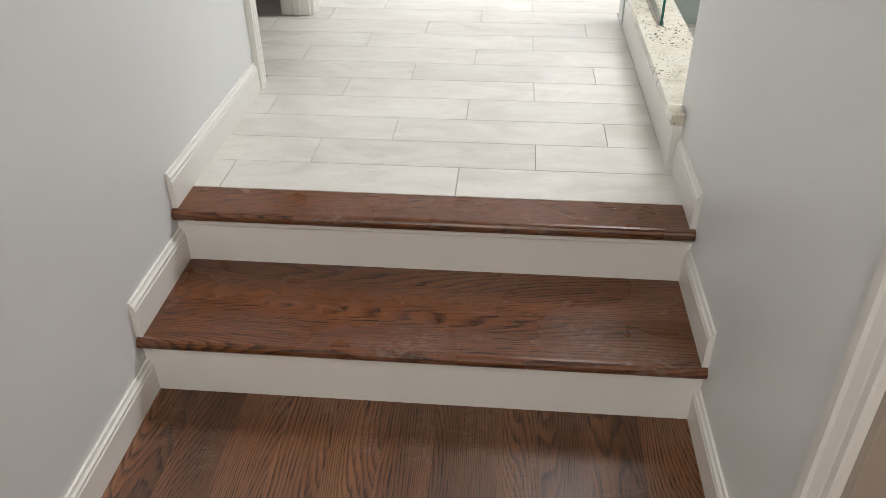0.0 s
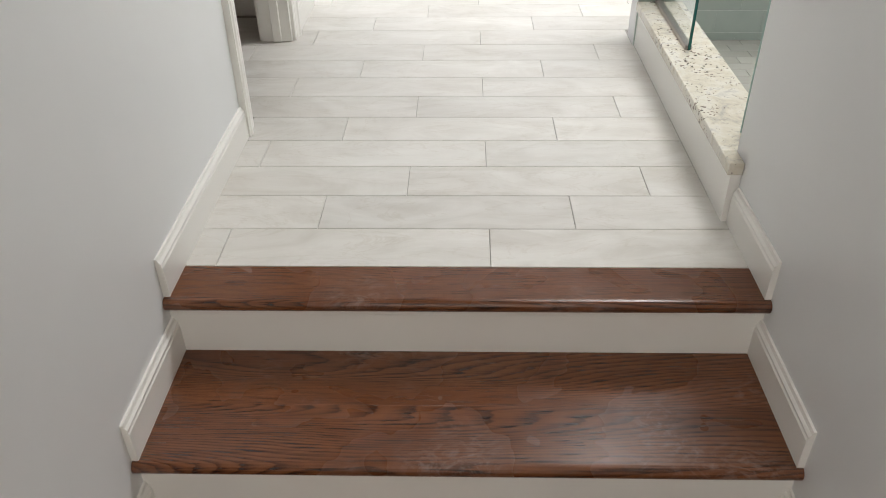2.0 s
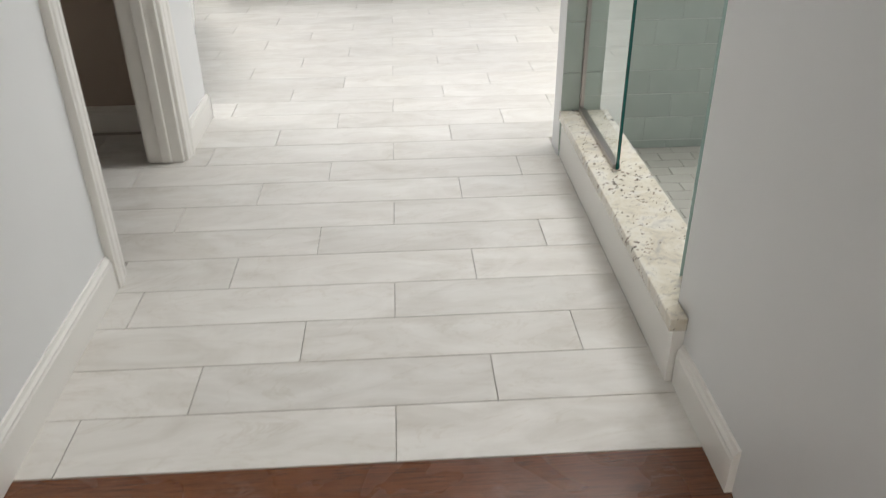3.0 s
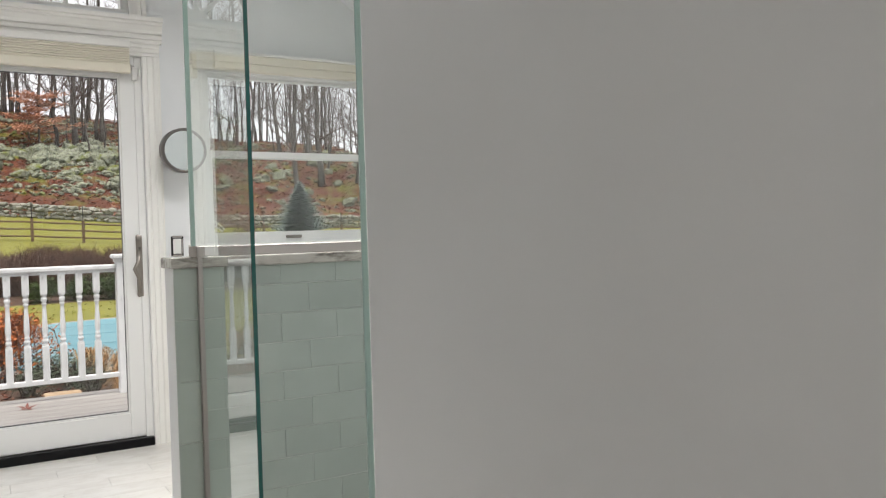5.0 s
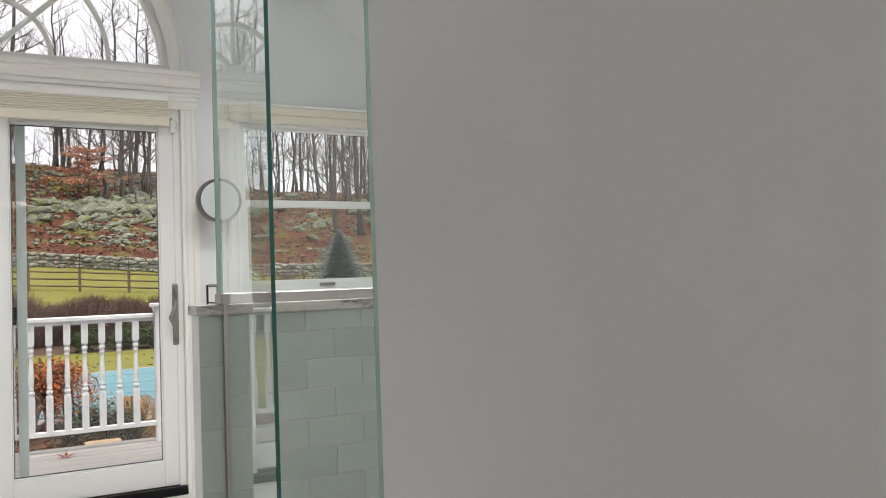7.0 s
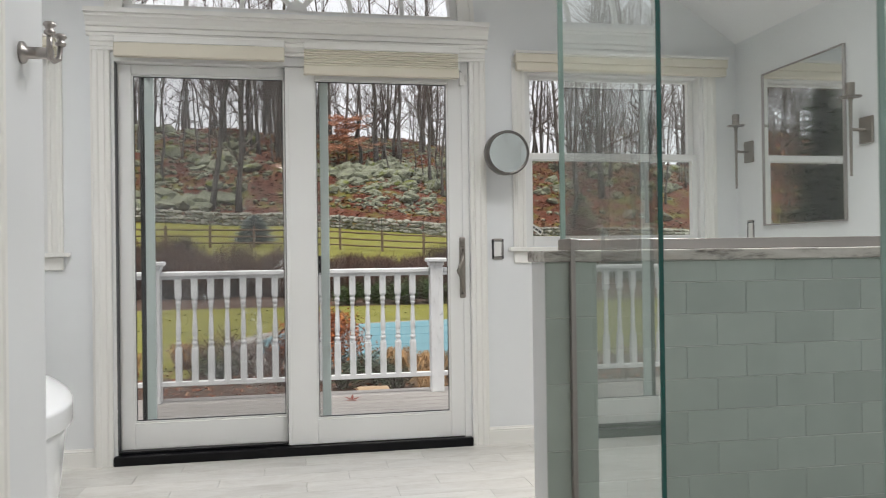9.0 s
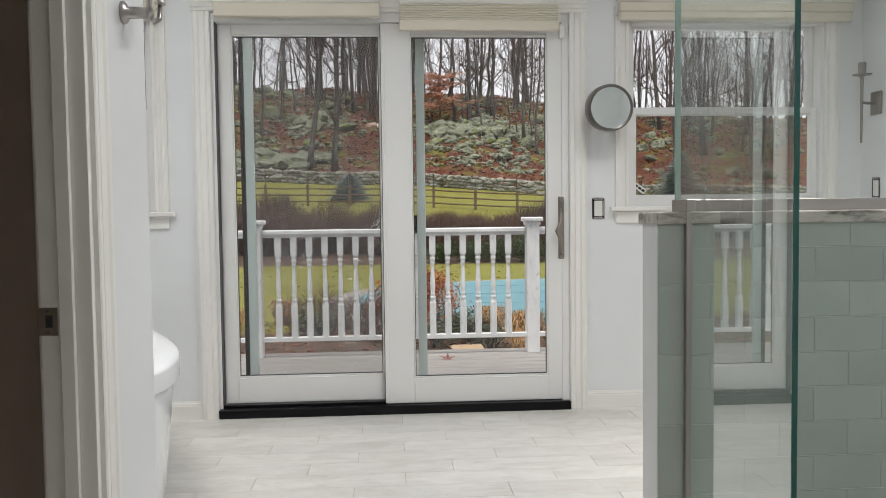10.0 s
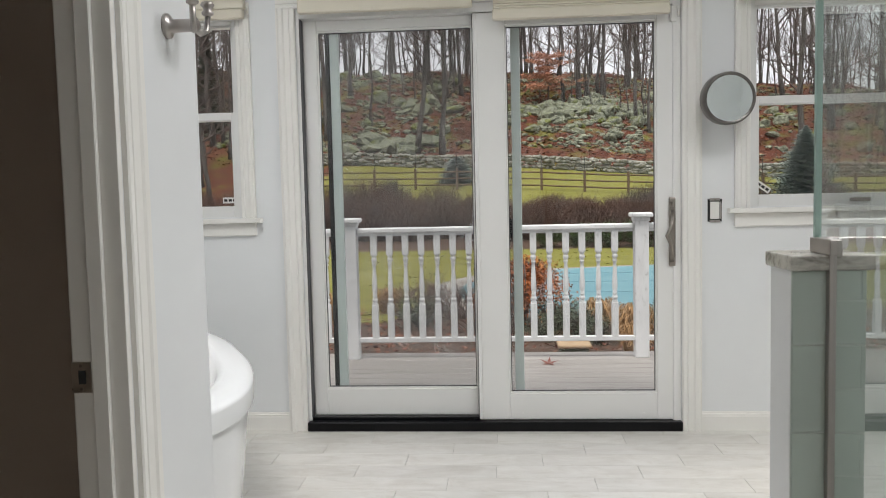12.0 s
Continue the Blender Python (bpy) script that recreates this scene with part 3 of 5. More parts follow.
# ---- trim ----
def baseboard(name, a, b, z, wall, inward, along):
    """A moulded skirting from a to b; wall: coordinate of the wall face; inward: +1 or -1 into the room."""
    if along == "y":
        to3 = lambda s, u, v: (wall + inward * u, s, z + v)
    else:
        to3 = lambda s, u, v: (s, wall + inward * u, z + v)
    return structure(name, extrude_profile(BASE, to3, a, b), M_TRIM, "off-white moulded baseboard", "baseboard")


for wallx, inw, nm in ((0.0, 1, "left"), (W, -1, "right")):
    baseboard("baseboard_low_" + nm, -3.5 if nm == "left" else -0.762, NOSE_LOW + 0.026, FLOOR_LOW, wallx, inw, "y")
    baseboard("baseboard_step_" + nm, NOSE_LOW + 0.012, 0.026, TREAD_LOW, wallx, inw, "y")
    baseboard("baseboard_tile_" + nm, 0.016, 0.717 if nm == "left" else 0.294, 0.0, wallx, inw, "y")
baseboard("baseboard_hall_far", -3.5, -1.66, FLOOR_LOW, W, -1, "y")
baseboard("baseboard_pier", 1.531, 1.848, 0.0, 0.0, 1, "y")
baseboard("baseboard_small_room", -1.15, -0.105, 0.0, 1.74, -1, "x")
baseboard("baseboard_tub", LX, 0.013, 0.0, 1.842, 1, "x")
baseboard("baseboard_north_left", LX, -0.352, 0.0, D, -1, "x")
baseboard("baseboard_north_right", 1.613, RX, 0.0, D, -1, "x")
baseboard("baseboard_east", 1.56, D, 0.0, RX, -1, "y")


def casing_set(name, label, u0, u1, z0, z1, to3, sill=False):
    """Moulded casing round an opening u0..u1, z0..z1; to3(u, out, z), out: away from the wall."""
    t = tagged(new(name), label, "door casing", "", "structure")
    part("casing_side", extrude_profile(CASING, lambda s, p, q: to3(u0 - p, q, s), z0, z1), M_TRIM, t)
    part("casing_side", extrude_profile(CASING, lambda s, p, q: to3(u1 + p, q, s), z0, z1), M_TRIM, t)
    part("casing_head", extrude_profile(CASING, lambda s, p, q: to3(s, q + 0.0015, z1 + p), u0 - 0.070, u1 + 0.070), M_TRIM, t)
    return t


casing_set("door_casing_small_room", "off-white moulded door casing on the hall wall", 0.788, 1.462, 0.0, 2.03, lambda u, o, z: (o, u, z))
casing_set("door_casing_hall", "off-white moulded door casing on the hall wall", -1.59, -0.832, FLOOR_LOW, 1.72, lambda u, o, z: (W - o, u, z))
casing_set("door_casing_small_room_inner", "off-white moulded door casing", 0.788, 1.462, 0.0, 2.03, lambda u, o, z: (-0.105 - o, u, z))

jamb = tagged(new("door_1"), "empty white door frame with strike plate, no door hung", "door frame", "", "structure")
part("jamb", boxed(-0.105, 0.0, 1.445, 1.4605, 0.002, 2.03, 0.001), M_TRIM, jamb)
part("jamb", boxed(-0.105, 0.0, 0.7895, 0.805, 0.002, 2.03, 0.001), M_TRIM, jamb)
part("head_jamb", boxed(-0.105, 0.0, 0.805, 1.445, 2.015, 2.03), M_TRIM, jamb)
part("door_stop", boxed(-0.064, -0.034, 1.434, 1.445, 0.004, 2.015, 0.002), M_TRIM, jamb)
part("door_stop", boxed(-0.064, -0.034, 0.805, 0.816, 0.004, 2.015, 0.002), M_TRIM, jamb)
strike = part("strike_plate", boxed(-0.108, -0.070, 1.4425, 1.4452, 0.78, 0.838, 0.0008), M_NICKEL, jamb, "nickel strike plate")
part("latch_hole", boxed(-0.094, -0.080, 1.4415, 1.4428, 0.797, 0.822), M_DARK, strike)
for zz in (0.787, 0.831):
    part("screw", lathe(bmesh.new(), [(0.003, -0.0012), (0.003, 0.0), (0.001, 0.0005)], (-0.089, 1.4424, zz), "y", 8), M_PEWTER, strike)
hallj = tagged(new("door_2"), "brown frame of a hall doorway", "door frame", "", "structure")
for ya, yb in ((-1.592, -1.575), (-0.848, -0.831)):
    part("jamb", boxed(W, W + 0.12, ya, yb, FLOOR_LOW, 1.72, 0.001), M_TAUPE, hallj, "brown jamb")
part("door_leaf", boxed(W + 0.05, W + 0.085, -1.575, -0.848, FLOOR_LOW + 0.01, 1.71, 0.002), M_TAUPE, hallj, "closed brown door")

# ---- garden door ----
slider = tagged(new("door_3"), "closed white sliding glass door to the deck", "sliding door", "", "structure")
part("frame_side", boxed(-0.262, -0.247, D + 0.01, D + 0.13, 0.0, 2.02, 0.002), M_DOORW, slider)
part("frame_side", boxed(1.487, 1.524, D + 0.01, D + 0.13, 0.0, 2.02, 0.002), M_DOORW, slider)
part("frame_head", boxed(-0.247, 1.487, D + 0.01, D + 0.13, 1.975, 2.02, 0.002), M_DOORW, slider)
part("sill", boxed(-0.262, 1.524, D - 0.022, D + 0.13, -0.01, 0.044, 0.004), M_BLACK, slider, "black threshold")
part("sill_step", boxed(-0.247, 0.60, D + 0.022, D + 0.06, 0.044, 0.058, 0.002), M_BLACK, slider)


def sash(name, x0, x1, y0, y1, z0, z1, side, side2, low, high, label):
    s = part(name, boxed(x0, x0 + side, y0, y1, z0, z1, 0.003), M_DOORW, slider, label)
    part("stile", boxed(x1 - side2, x1, y0, y1, z0, z1, 0.003), M_DOORW, s)
    part("bottom_rail", boxed(x0 + side, x1 - side2, y0, y1, z0, low, 0.003), M_DOORW, s)
    part("top_rail", boxed(x0 + side, x1 - side2, y0, y1, high, z1, 0.003), M_DOORW, s)
    p = part("pane", upright_pane(x0 + side - 0.005, x1 - side2 + 0.005, (y0 + y1) / 2, low - 0.005, high + 0.005), M_PANE, s)
    p.visible_shadow = False
    for a, b, c, d in ((x0 + side, x1 - side2, low, low + 0.008), (x0 + side, x1 - side2, high - 0.008, high), (x0 + side, x0 + side + 0.007, low + 0.008, high - 0.008), (x1 - side2 - 0.007, x1 - side2, low + 0.008, high - 0.008)):
        part("glazing_bead", boxed(a, b, y0 + 0.006, y0 + 0.018, c, d, 0.002), M_DOORW, s)
    for a, b, c, d in ((x0 + side, x1 - side2, low + 0.008, low + 0.013), (x0 + side, x1 - side2, high - 0.013, high - 0.008), (x0 + side + 0.007, x0 + side + 0.011, low + 0.013, high - 0.013), (x1 - side2 - 0.011, x1 - side2 - 0.007, low + 0.013, high - 0.013)):
        part("glass_spacer", boxed(a, b, y0 + 0.012, y0 + 0.017, c, d), M_SPACER_SHADE, s)
    return s


sash("fixed_leaf", -0.243, 0.645, D + 0.065, D + 0.105, 0.058, 1.975, 0.066, 0.078, 0.188, 1.925, "fixed glazed leaf")
leaf = sash("sliding_leaf", 0.578, 1.492, D + 0.018, D + 0.058, 0.046, 1.972, 0.142, 0.078, 0.174, 1.912, "sliding glazed leaf")
part("interlock", boxed(0.572, 0.590, D + 0.012, D + 0.06, 0.05, 1.97, 0.002), M_DOORW, leaf)
hnd = part("handle_plate", boxed(1.468, 1.500, D + 0.008, D + 0.019, 0.775, 1.098, 0.006, 2), M_PEWTER, leaf, "pewter pull handle")
bmh = bmesh.new()
tube(bmh, [(1.483, D + 0.01, 0.80), (1.480, D - 0.015, 0.825), (1.474, D - 0.034, 0.87), (1.450, D - 0.038, 0.92), (1.475, D - 0.032, 0.97), (1.482, D - 0.012, 1.01), (1.486, D + 0.01, 1.03)], [0.008, 0.009, 0.0095, 0.0095, 0.009, 0.008, 0.007], 10)
part("grip", bmh, M_PEWTER, hnd, "curved pull", True)
part("thumb_latch", boxed(1.476, 1.492, D - 0.004, D + 0.009, 1.045, 1.075, 0.003), M_PEWTER, hnd)
part("door_sensor", boxed(1.475, 1.503, D - 0.008, D + 0.018, 1.895, 1.965, 0.004), M_PLASTIC, leaf, "white alarm contact")
part("sensor_magnet", boxed(1.506, 1.518, D - 0.004, D + 0.012, 1.92, 1.955, 0.003), M_PLASTIC, slider)
for xx in (0.78, 1.35):
    part("plug", lathe(bmesh.new(), [(0.008, -0.004), (0.008, 0.0), (0.004, 0.001)], (xx, D + 0.018, 0.072), "y", 10), M_DOORW, leaf)

# dark strips added as the shadow lines between door leaves and frame
for nm, a, b, c, d in (("jamb_gasket", -0.2468, -0.2428, 0.06, 1.975), ("jamb_gasket", 1.4922, 1.4962, 0.05, 1.975)):
    part(nm, boxed(a, b, D + 0.013, D + 0.064, c, d), M_SPACER_SHADE, slider, "grey strip standing in for the reveal's shadow line")
part("head_shade_strip", boxed(-0.242, 0.570, D + 0.03, D + 0.064, 1.9755, 1.981), M_SPACER_SHADE, slider, "grey strip standing in for the reveal's shadow line")
part("interlock_shade_strip", boxed(0.5685, 0.5715, D + 0.03, D + 0.064, 0.06, 1.97), M_SPACER_SHADE, slider, "grey strip standing in for the reveal's shadow line")

# insect screen slid behind the fixed leaf
scr = thing("insect_screen", "grey insect screen with pale frame outside the door", "screen", (0.35, D + 0.12, 0.05))
part("screen_stile", boxed(-0.125, -0.081, D + 0.108, D + 0.128, 0.05, 1.975, 0.002), M_STILE, scr)
part("screen_edge", boxed(-0.148, -0.126, D + 0.108, D + 0.126, 0.05, 1.975, 0.002), M_DARK, scr, "dark seal")
part("screen_stile", boxed(0.748, 0.792, D + 0.108, D + 0.128, 0.05, 1.975, 0.002), M_STILE, scr)
part("screen_rail", boxed(-0.081, 0.748, D + 0.108, D + 0.128, 0.05, 0.12, 0.002), M_RAIL, scr)
part("screen_rail", boxed(-0.081, 0.748, D + 0.108, D + 0.128, 1.93, 1.975, 0.002), M_RAIL, scr)
part("mesh", upright_pane(-0.081, 0.748, D + 0.118, 0.12, 1.93), M_SCREEN, scr, "grey rain-spotted mesh").visible_shadow = False
part("latch", boxed(0.718, 0.747, D + 0.096, D + 0.1075, 0.918, 1.008, 0.003), M_BLACK, scr, "black screen latch")

# casing, pilasters and head cornice of the garden door
dc = tagged(new("trim_garden_door"), "white moulded casing and cornice round the garden door", "trim", "", "structure")
for u, s in ((-0.262, -1), (1.524, 1)):
    prof = [(0, 0), (0, 0.010), (0.005, 0.015), (0.020, 0.015), (0.024, 0.011), (0.028, 0.015), (0.050, 0.018), (0.058, 0.025), (0.074, 0.025), (0.082, 0.020), (0.088, 0.020), (0.088, 0)]
    part("casing_side", extrude_profile(prof, lambda z, p, q: (u + s * p, D - q, z), 0.0, 2.02), M_TRIM, dc)
part("casing_head", extrude_profile(prof, lambda x, p, q: (x, D - q - 0.0015, 2.02 + 0.8 * p), -0.350, 1.612), M_TRIM, dc)
CORNICE = [(0, 0), (0.024, 0), (0.024, 0.014), (0.033, 0.018), (0.033, 0.032), (0.026, 0.034), (0.026, 0.041), (0.038, 0.046), (0.042, 0.060), (0.056, 0.080), (0.064, 0.086), (0.064, 0.098), (0.080, 0.101), (0.080, 0.122), (0, 0.128)]
part("cornice", extrude_profile(CORNICE, lambda x, p, q: (x, D - p, 2.091 + q), -0.366, 1.625), M_TRIM, dc)

# half-round window over the door
fan = tagged(new("window_1"), "half-round window with curved muntins", "window", "", "structure")
CX = 0.637


def half_ring(r0, r1, y0, y1, cz, n=40):
    bm = bmesh.new()
    rows = []
    for k in range(n + 1):
        a = math.pi * k / n
        rows.append([bm.verts.new((CX + r * math.cos(a), y, cz + r * math.sin(a))) for r, y in ((r0, y0), (r1, y0), (r1, y1), (r0, y1))])
    for a, b in zip(rows, rows[1:]):
        for i in range(4):
            bm.faces.new((a[i], a[(i + 1) % 4], b[(i + 1) % 4], b[i]))
    bm.faces.new(rows[0])
    bm.faces.new(rows[-1][::-1])
    return bm


part("casing", half_ring(0.835, 0.905, D - 0.020, D, ARCH_Z - 0.04), M_TRIM, fan, "white curved casing")
part("casing_bead", half_ring(0.895, 0.918, D - 0.028, D, ARCH_Z - 0.04), M_TRIM, fan)
part("window_frame", half_ring(0.798, 0.850, D + 0.02, D + 0.09, ARCH_Z - 0.02), M_DOORW, fan)
part("bottom_rail", boxed(CX - 0.85, CX + 0.85, D + 0.015, D + 0.09, ARCH_Z - 0.045, ARCH_Z, 0.002), M_DOORW, fan)
for r in (0.275, 0.545):
    part("muntin", half_ring(r - 0.011, r + 0.011, D + 0.035, D + 0.065, ARCH_Z), M_DOORW, fan)
part("hub", half_ring(0.0, 0.055, D + 0.034, D + 0.066, ARCH_Z), M_DOORW, fan)
for a in (45, 90, 135):
    c, s = math.cos(radians(a)), math.sin(radians(a))
    bms = boxed(0.05, 0.80, D + 0.036, D + 0.064, -0.011, 0.011)
    bms.transform(Matrix.Translation((CX, 0, ARCH_Z)) @ Matrix.Rotation(-radians(a), 4, "Y"))
    part("muntin", bms, M_DOORW, fan)
pf = part("pane", quad([(u, D + 0.05, v) for u, v in arch_loop(CX, ARCH_Z - 0.01, 0.82)]), M_PANE, fan)
pf.visible_shadow = False


# sash windows
def sash_window(name, x0, x1, label):
    w = tagged(new(name), label, "window", "", "structure")
    z0, z1, zm = 1.045, 1.985, 1.532
    for u, s in ((x0, -1), (x1, 1)):
        part("casing_side", extrude_profile(CASING, lambda z, p, q: (u + s * p, D - q, z), z0 - 0.01, z1), M_TRIM, w)
        part("frame_side", boxed(min(u, u - s * 0.02), max(u, u - s * 0.02), D + 0.005, D + 0.13, z0, z1), M_DOORW, w)
    part("casing_head", extrude_profile(CASING, lambda x, p, q: (x, D - q - 0.0015, z1 + p), x0 - 0.07, x1 + 0.07), M_TRIM, w)
    part("frame_head", boxed(x0 + 0.02, x1 - 0.02, D + 0.005, D + 0.13, z1 - 0.012, z1), M_DOORW, w)
    part("window_sill", boxed(x0 - 0.100, x1 + 0.100, D - 0.045, D + 0.12, 1.018, 1.040, 0.004, 2), M_TRIM, w, "white window stool")
    part("apron", boxed(x0 - 0.070, x1 + 0.070, D - 0.016, D, 0.955, 1.018, 0.004), M_TRIM, w)
    for nm, za, zb, y, lo, hi in (("upper_sash", zm - 0.018, z1 - 0.012, D + 0.075, 0.036, 0.014), ("lower_sash", z0 - 0.004, zm + 0.018, D + 0.035, 0.058, 0.036)):
        s = part(nm, boxed(x0 + 0.02, x0 + 0.052, y, y + 0.035, za, zb, 0.002), M_DOORW, w)
        part("stile", boxed(x1 - 0.052, x1 - 0.02, y, y + 0.035, za, zb, 0.002), M_DOORW, s)
        part("rail", boxed(x0 + 0.052, x1 - 0.052, y, y + 0.035, za, za + lo, 0.002), M_DOORW, s)
        part("rail", boxed(x0 + 0.052, x1 - 0.052, y, y + 0.035, zb - hi, zb, 0.002), M_DOORW, s)
        p = part("pane", upright_pane(x0 + 0.048, x1 - 0.048, y + 0.017, za + lo - 0.004, zb - hi + 0.004), M_PANE, s)
        p.visible_shadow = False
        if nm == "lower_sash":
            xm = (x0 + x1) / 2
            part("sash_lift", boxed(xm - 0.062, xm + 0.032, y - 0.012, y, za + 0.018, za + 0.036, 0.003), M_PEWTER, s, "dark metal lift")
            part("sash_lock", boxed(xm - 0.05, xm - 0.01, y + 0.005, y + 0.03, zb, zb + 0.014, 0.003), M_PEWTER, s)
    bl = thing("cellular_shade", "cream shade drawn up under its head rail", "window blind", ((x0 + x1) / 2, D - 0.02, 1.99), "cream shades")
    part("head_rail", boxed(x0 - 0.062, x1 + 0.120 if x0 > 0 else x1 + 0.062, D - 0.068, D - 0.022, 2.018, 2.064, 0.004), M_BLIND, bl)
    part("head_cap", boxed(x0 - 0.066, x1 + 0.124 if x0 > 0 else x1 + 0.066, D - 0.074, D - 0.020, 2.064, 2.078, 0.003), M_TRIM, bl)
    part("shade_fabric", boxed(x0 - 0.055, x1 + 0.115 if x0 > 0 else x1 + 0.055, D - 0.060, D - 0.024, 1.975, 2.018, 0.004), M_BLIND, bl)
    return w


sash_window("window_2", *WIN["right"], "white double-hung sash window with a dark lift")
sash_window("window_3", *WIN["left"], "white double-hung sash window beside the tub")
for i, (px, pz, ang) in enumerate(((1.905, 1.135, -35), (-0.625, 1.128, 0))):
    st = thing("window_sticker", "small white printed sticker on the window pane", "sticker", (px, D + 0.05, pz), "window stickers")
    bm = boxed(-0.037, 0.037, -0.0006, 0.0006, -0.014, 0.014)
    bm.transform(Matrix.Translation((px, D + 0.0485, pz)) @ Matrix.Rotation(-radians(ang), 4, "Y"))
    part("label_sheet", bm, M_PLASTIC, st)
    for bx in (-0.022, 0.0, 0.022):
        bm = boxed(bx - 0.008, bx + 0.008, -0.0004, 0.0004, -0.006, 0.006)
        bm.transform(Matrix.Translation((px, D + 0.0475, pz)) @ Matrix.Rotation(-radians(ang), 4, "Y"))
        part("print_bar", bm, M_DARK, st)

# shades over the garden door
for x0, x1, low in ((-0.235, 0.575, False), (0.668, 1.462, True)):
    bl = thing("cellular_shade", "cream pleated shade drawn up over the garden door" if low else "cream shade cassette over the garden door", "window blind", ((x0 + x1) / 2, D - 0.03, 2.0), "cream shades")
    if low:
        part("head_rail", boxed(x0, x1, D - 0.064, D - 0.022, 2.05, 2.086, 0.004), M_TRIM, bl)
        for k in range(7):
            z = 2.05 - 0.0115 * (k + 1)
            part("pleat", boxed(x0 + 0.002, x1 - 0.002, D - 0.062 - 0.002 * (k % 2), D - 0.028, z, z + 0.010, 0.003), M_BLIND, bl)
        part("bottom_rail", boxed(x0 - 0.001, x1 + 0.001, D - 0.063, D - 0.027, 1.922, 1.969, 0.004), M_BLIND, bl)
    else:
        part("head_rail", boxed(x0, x1, D - 0.060, D - 0.022, 2.052, 2.088, 0.004), M_TRIM, bl)
        part("shade_fabric", boxed(x0 + 0.001, x1 - 0.001, D - 0.064, D - 0.025, 1.985, 2.052, 0.004), M_BLIND, bl)

# ---- shower ----
structure("half_wall", boxed(1.171, RX, 1.406, 1.502, 0.0, 0.992), M_WALL, "low white wall at the shower's end", "half wall")
structure("half_wall_grout", boxed(1.1715, RX, 1.4035, 1.406, 0.0, 0.992), M_GGROUT, "green tile bed", "tile bed")
cap = thing("half_wall_cap", "pale veined stone cap on the low wall", "stone cap", (2.1, 1.47, 0.992))
part("slab", boxed(1.164, 2.10, 1.388, 1.514, 0.992, 1.018, 0.003, 2), M_MARBLE, cap)
part("slab", boxed(2.1005, RX, 1.388, 1.514, 0.992, 1.018, 0.003, 2), M_MARBLE, cap)
curb = tagged(new("shower_curb"), "low white shower curb with a speckled granite top", "shower curb", "", "structure")
part("curb_body", boxed(1.176, 1.30, 0.356, 1.404, 0.0, 0.121), M_TRIM, curb)
part("curb_front", boxed(1.176, W - 0.0005, 0.300, 0.356, 0.0, 0.121), M_TRIM, curb)
part("curb_slab", boxed(1.166, 1.315, 0.3565, 1.402, 0.121, 0.150, 0.003, 2), M_GRANITE, curb, "cream granite with dark specks")
part("curb_slab_end", boxed(1.166, W - 0.0005, 0.294, 0.3563, 0.121, 0.150, 0.002), M_GRANITE, curb, "cream granite with dark specks")

GX = 1.232
screen = thing("shower_glass_screen", "frameless clear shower glass in metal channels", "shower screen", (GX, 1.2, 0.15))
p1 = part("return_panel", quad([(GX, u, v) for u, v in ((0.955, 0.152), (1.398, 0.152), (1.398, 1.044), (1.450, 1.044), (1.450, 2.05), (0.955, 2.05))]), M_GLASS, screen)
p1.visible_shadow = False
part("polished_edge", boxed(GX - 0.0040, GX + 0.0040, 0.9525, 0.9555, 0.152, 2.05), M_EDGE, p1, "dark green polished edge")
p2 = part("long_panel", upright_pane(GX + 0.006, RX - 0.004, 1.450, 1.021, 2.05), M_GLASS, screen)
p2.visible_shadow = False
part("corner_edge", boxed(GX - 0.005, GX + 0.0055, 1.4505, 1.4590, 1.044, 2.05), M_PALE_EDGE, p2, "pale green glass edge")
p3 = part("wall_strip", quad([(GX, 0.361, 0.152), (GX, 0.436, 0.152), (GX, 0.436, 2.05), (GX, 0.361, 2.05)]), M_GLASS, screen)
p3.visible_shadow = False
part("strip_edge", boxed(GX - 0.0040, GX + 0.0040, 0.436, 0.4385, 0.152, 2.05), M_STRIP_EDGE, p3, "green glass edge")
part("wall_channel", boxed(GX - 0.008, GX + 0.008, 0.3565, 0.363, 0.151, 2.05), M_PALE_EDGE, p3, "pale channel on the wall end")
part("curb_channel", boxed(GX - 0.010, GX + 0.010, 0.962, 1.380, 0.150, 0.163, 0.001), M_CHANNEL, screen)
part("upright_channel", boxed(GX - 0.006, GX + 0.006, 1.387, 1.401, 0.150, 1.0435, 0.001), M_CHANNEL, screen)
part("corner_channel", boxed(GX - 0.010, GX + 0.010, 1.3755, 1.461, 1.0185, 1.0438, 0.001), M_CHANNEL, screen)
part("cap_channel", boxed(GX + 0.010, RX - 0.003, 1.440, 1.460, 1.0185, 1.0436, 0.001), M_CHANNEL, screen)

# ---- things in the bathroom ----
mir = thing("shaving_mirror", "round nickel-framed mirror on a wall arm", "mirror", (1.70, D, 1.52))
MC = Vector((1.688, 3.60, 1.522))
tilt = Matrix.Translation(MC) @ Matrix.Rotation(radians(3), 4, "Z") @ Matrix.Rotation(radians(3), 4, "X")
bm = lathe(bmesh.new(), [(0.098, -0.006), (0.104, -0.012), (0.111, -0.012), (0.114, -0.006), (0.114, 0.046), (0.110, 0.053), (0.03, 0.056)], (0, 0, 0), "y", 48)
bm.transform(tilt)
part("rim", bm, M_RIM, mir, "dull nickel rim", True)
bm = lathe(bmesh.new(), [(0.099, -0.0075), (0.099, -0.0060)], (0, 0, 0), "y", 48)
bm.transform(tilt)
part("mirror_glass", bm, M_MIRROR, mir, "magnifying mirror glass")
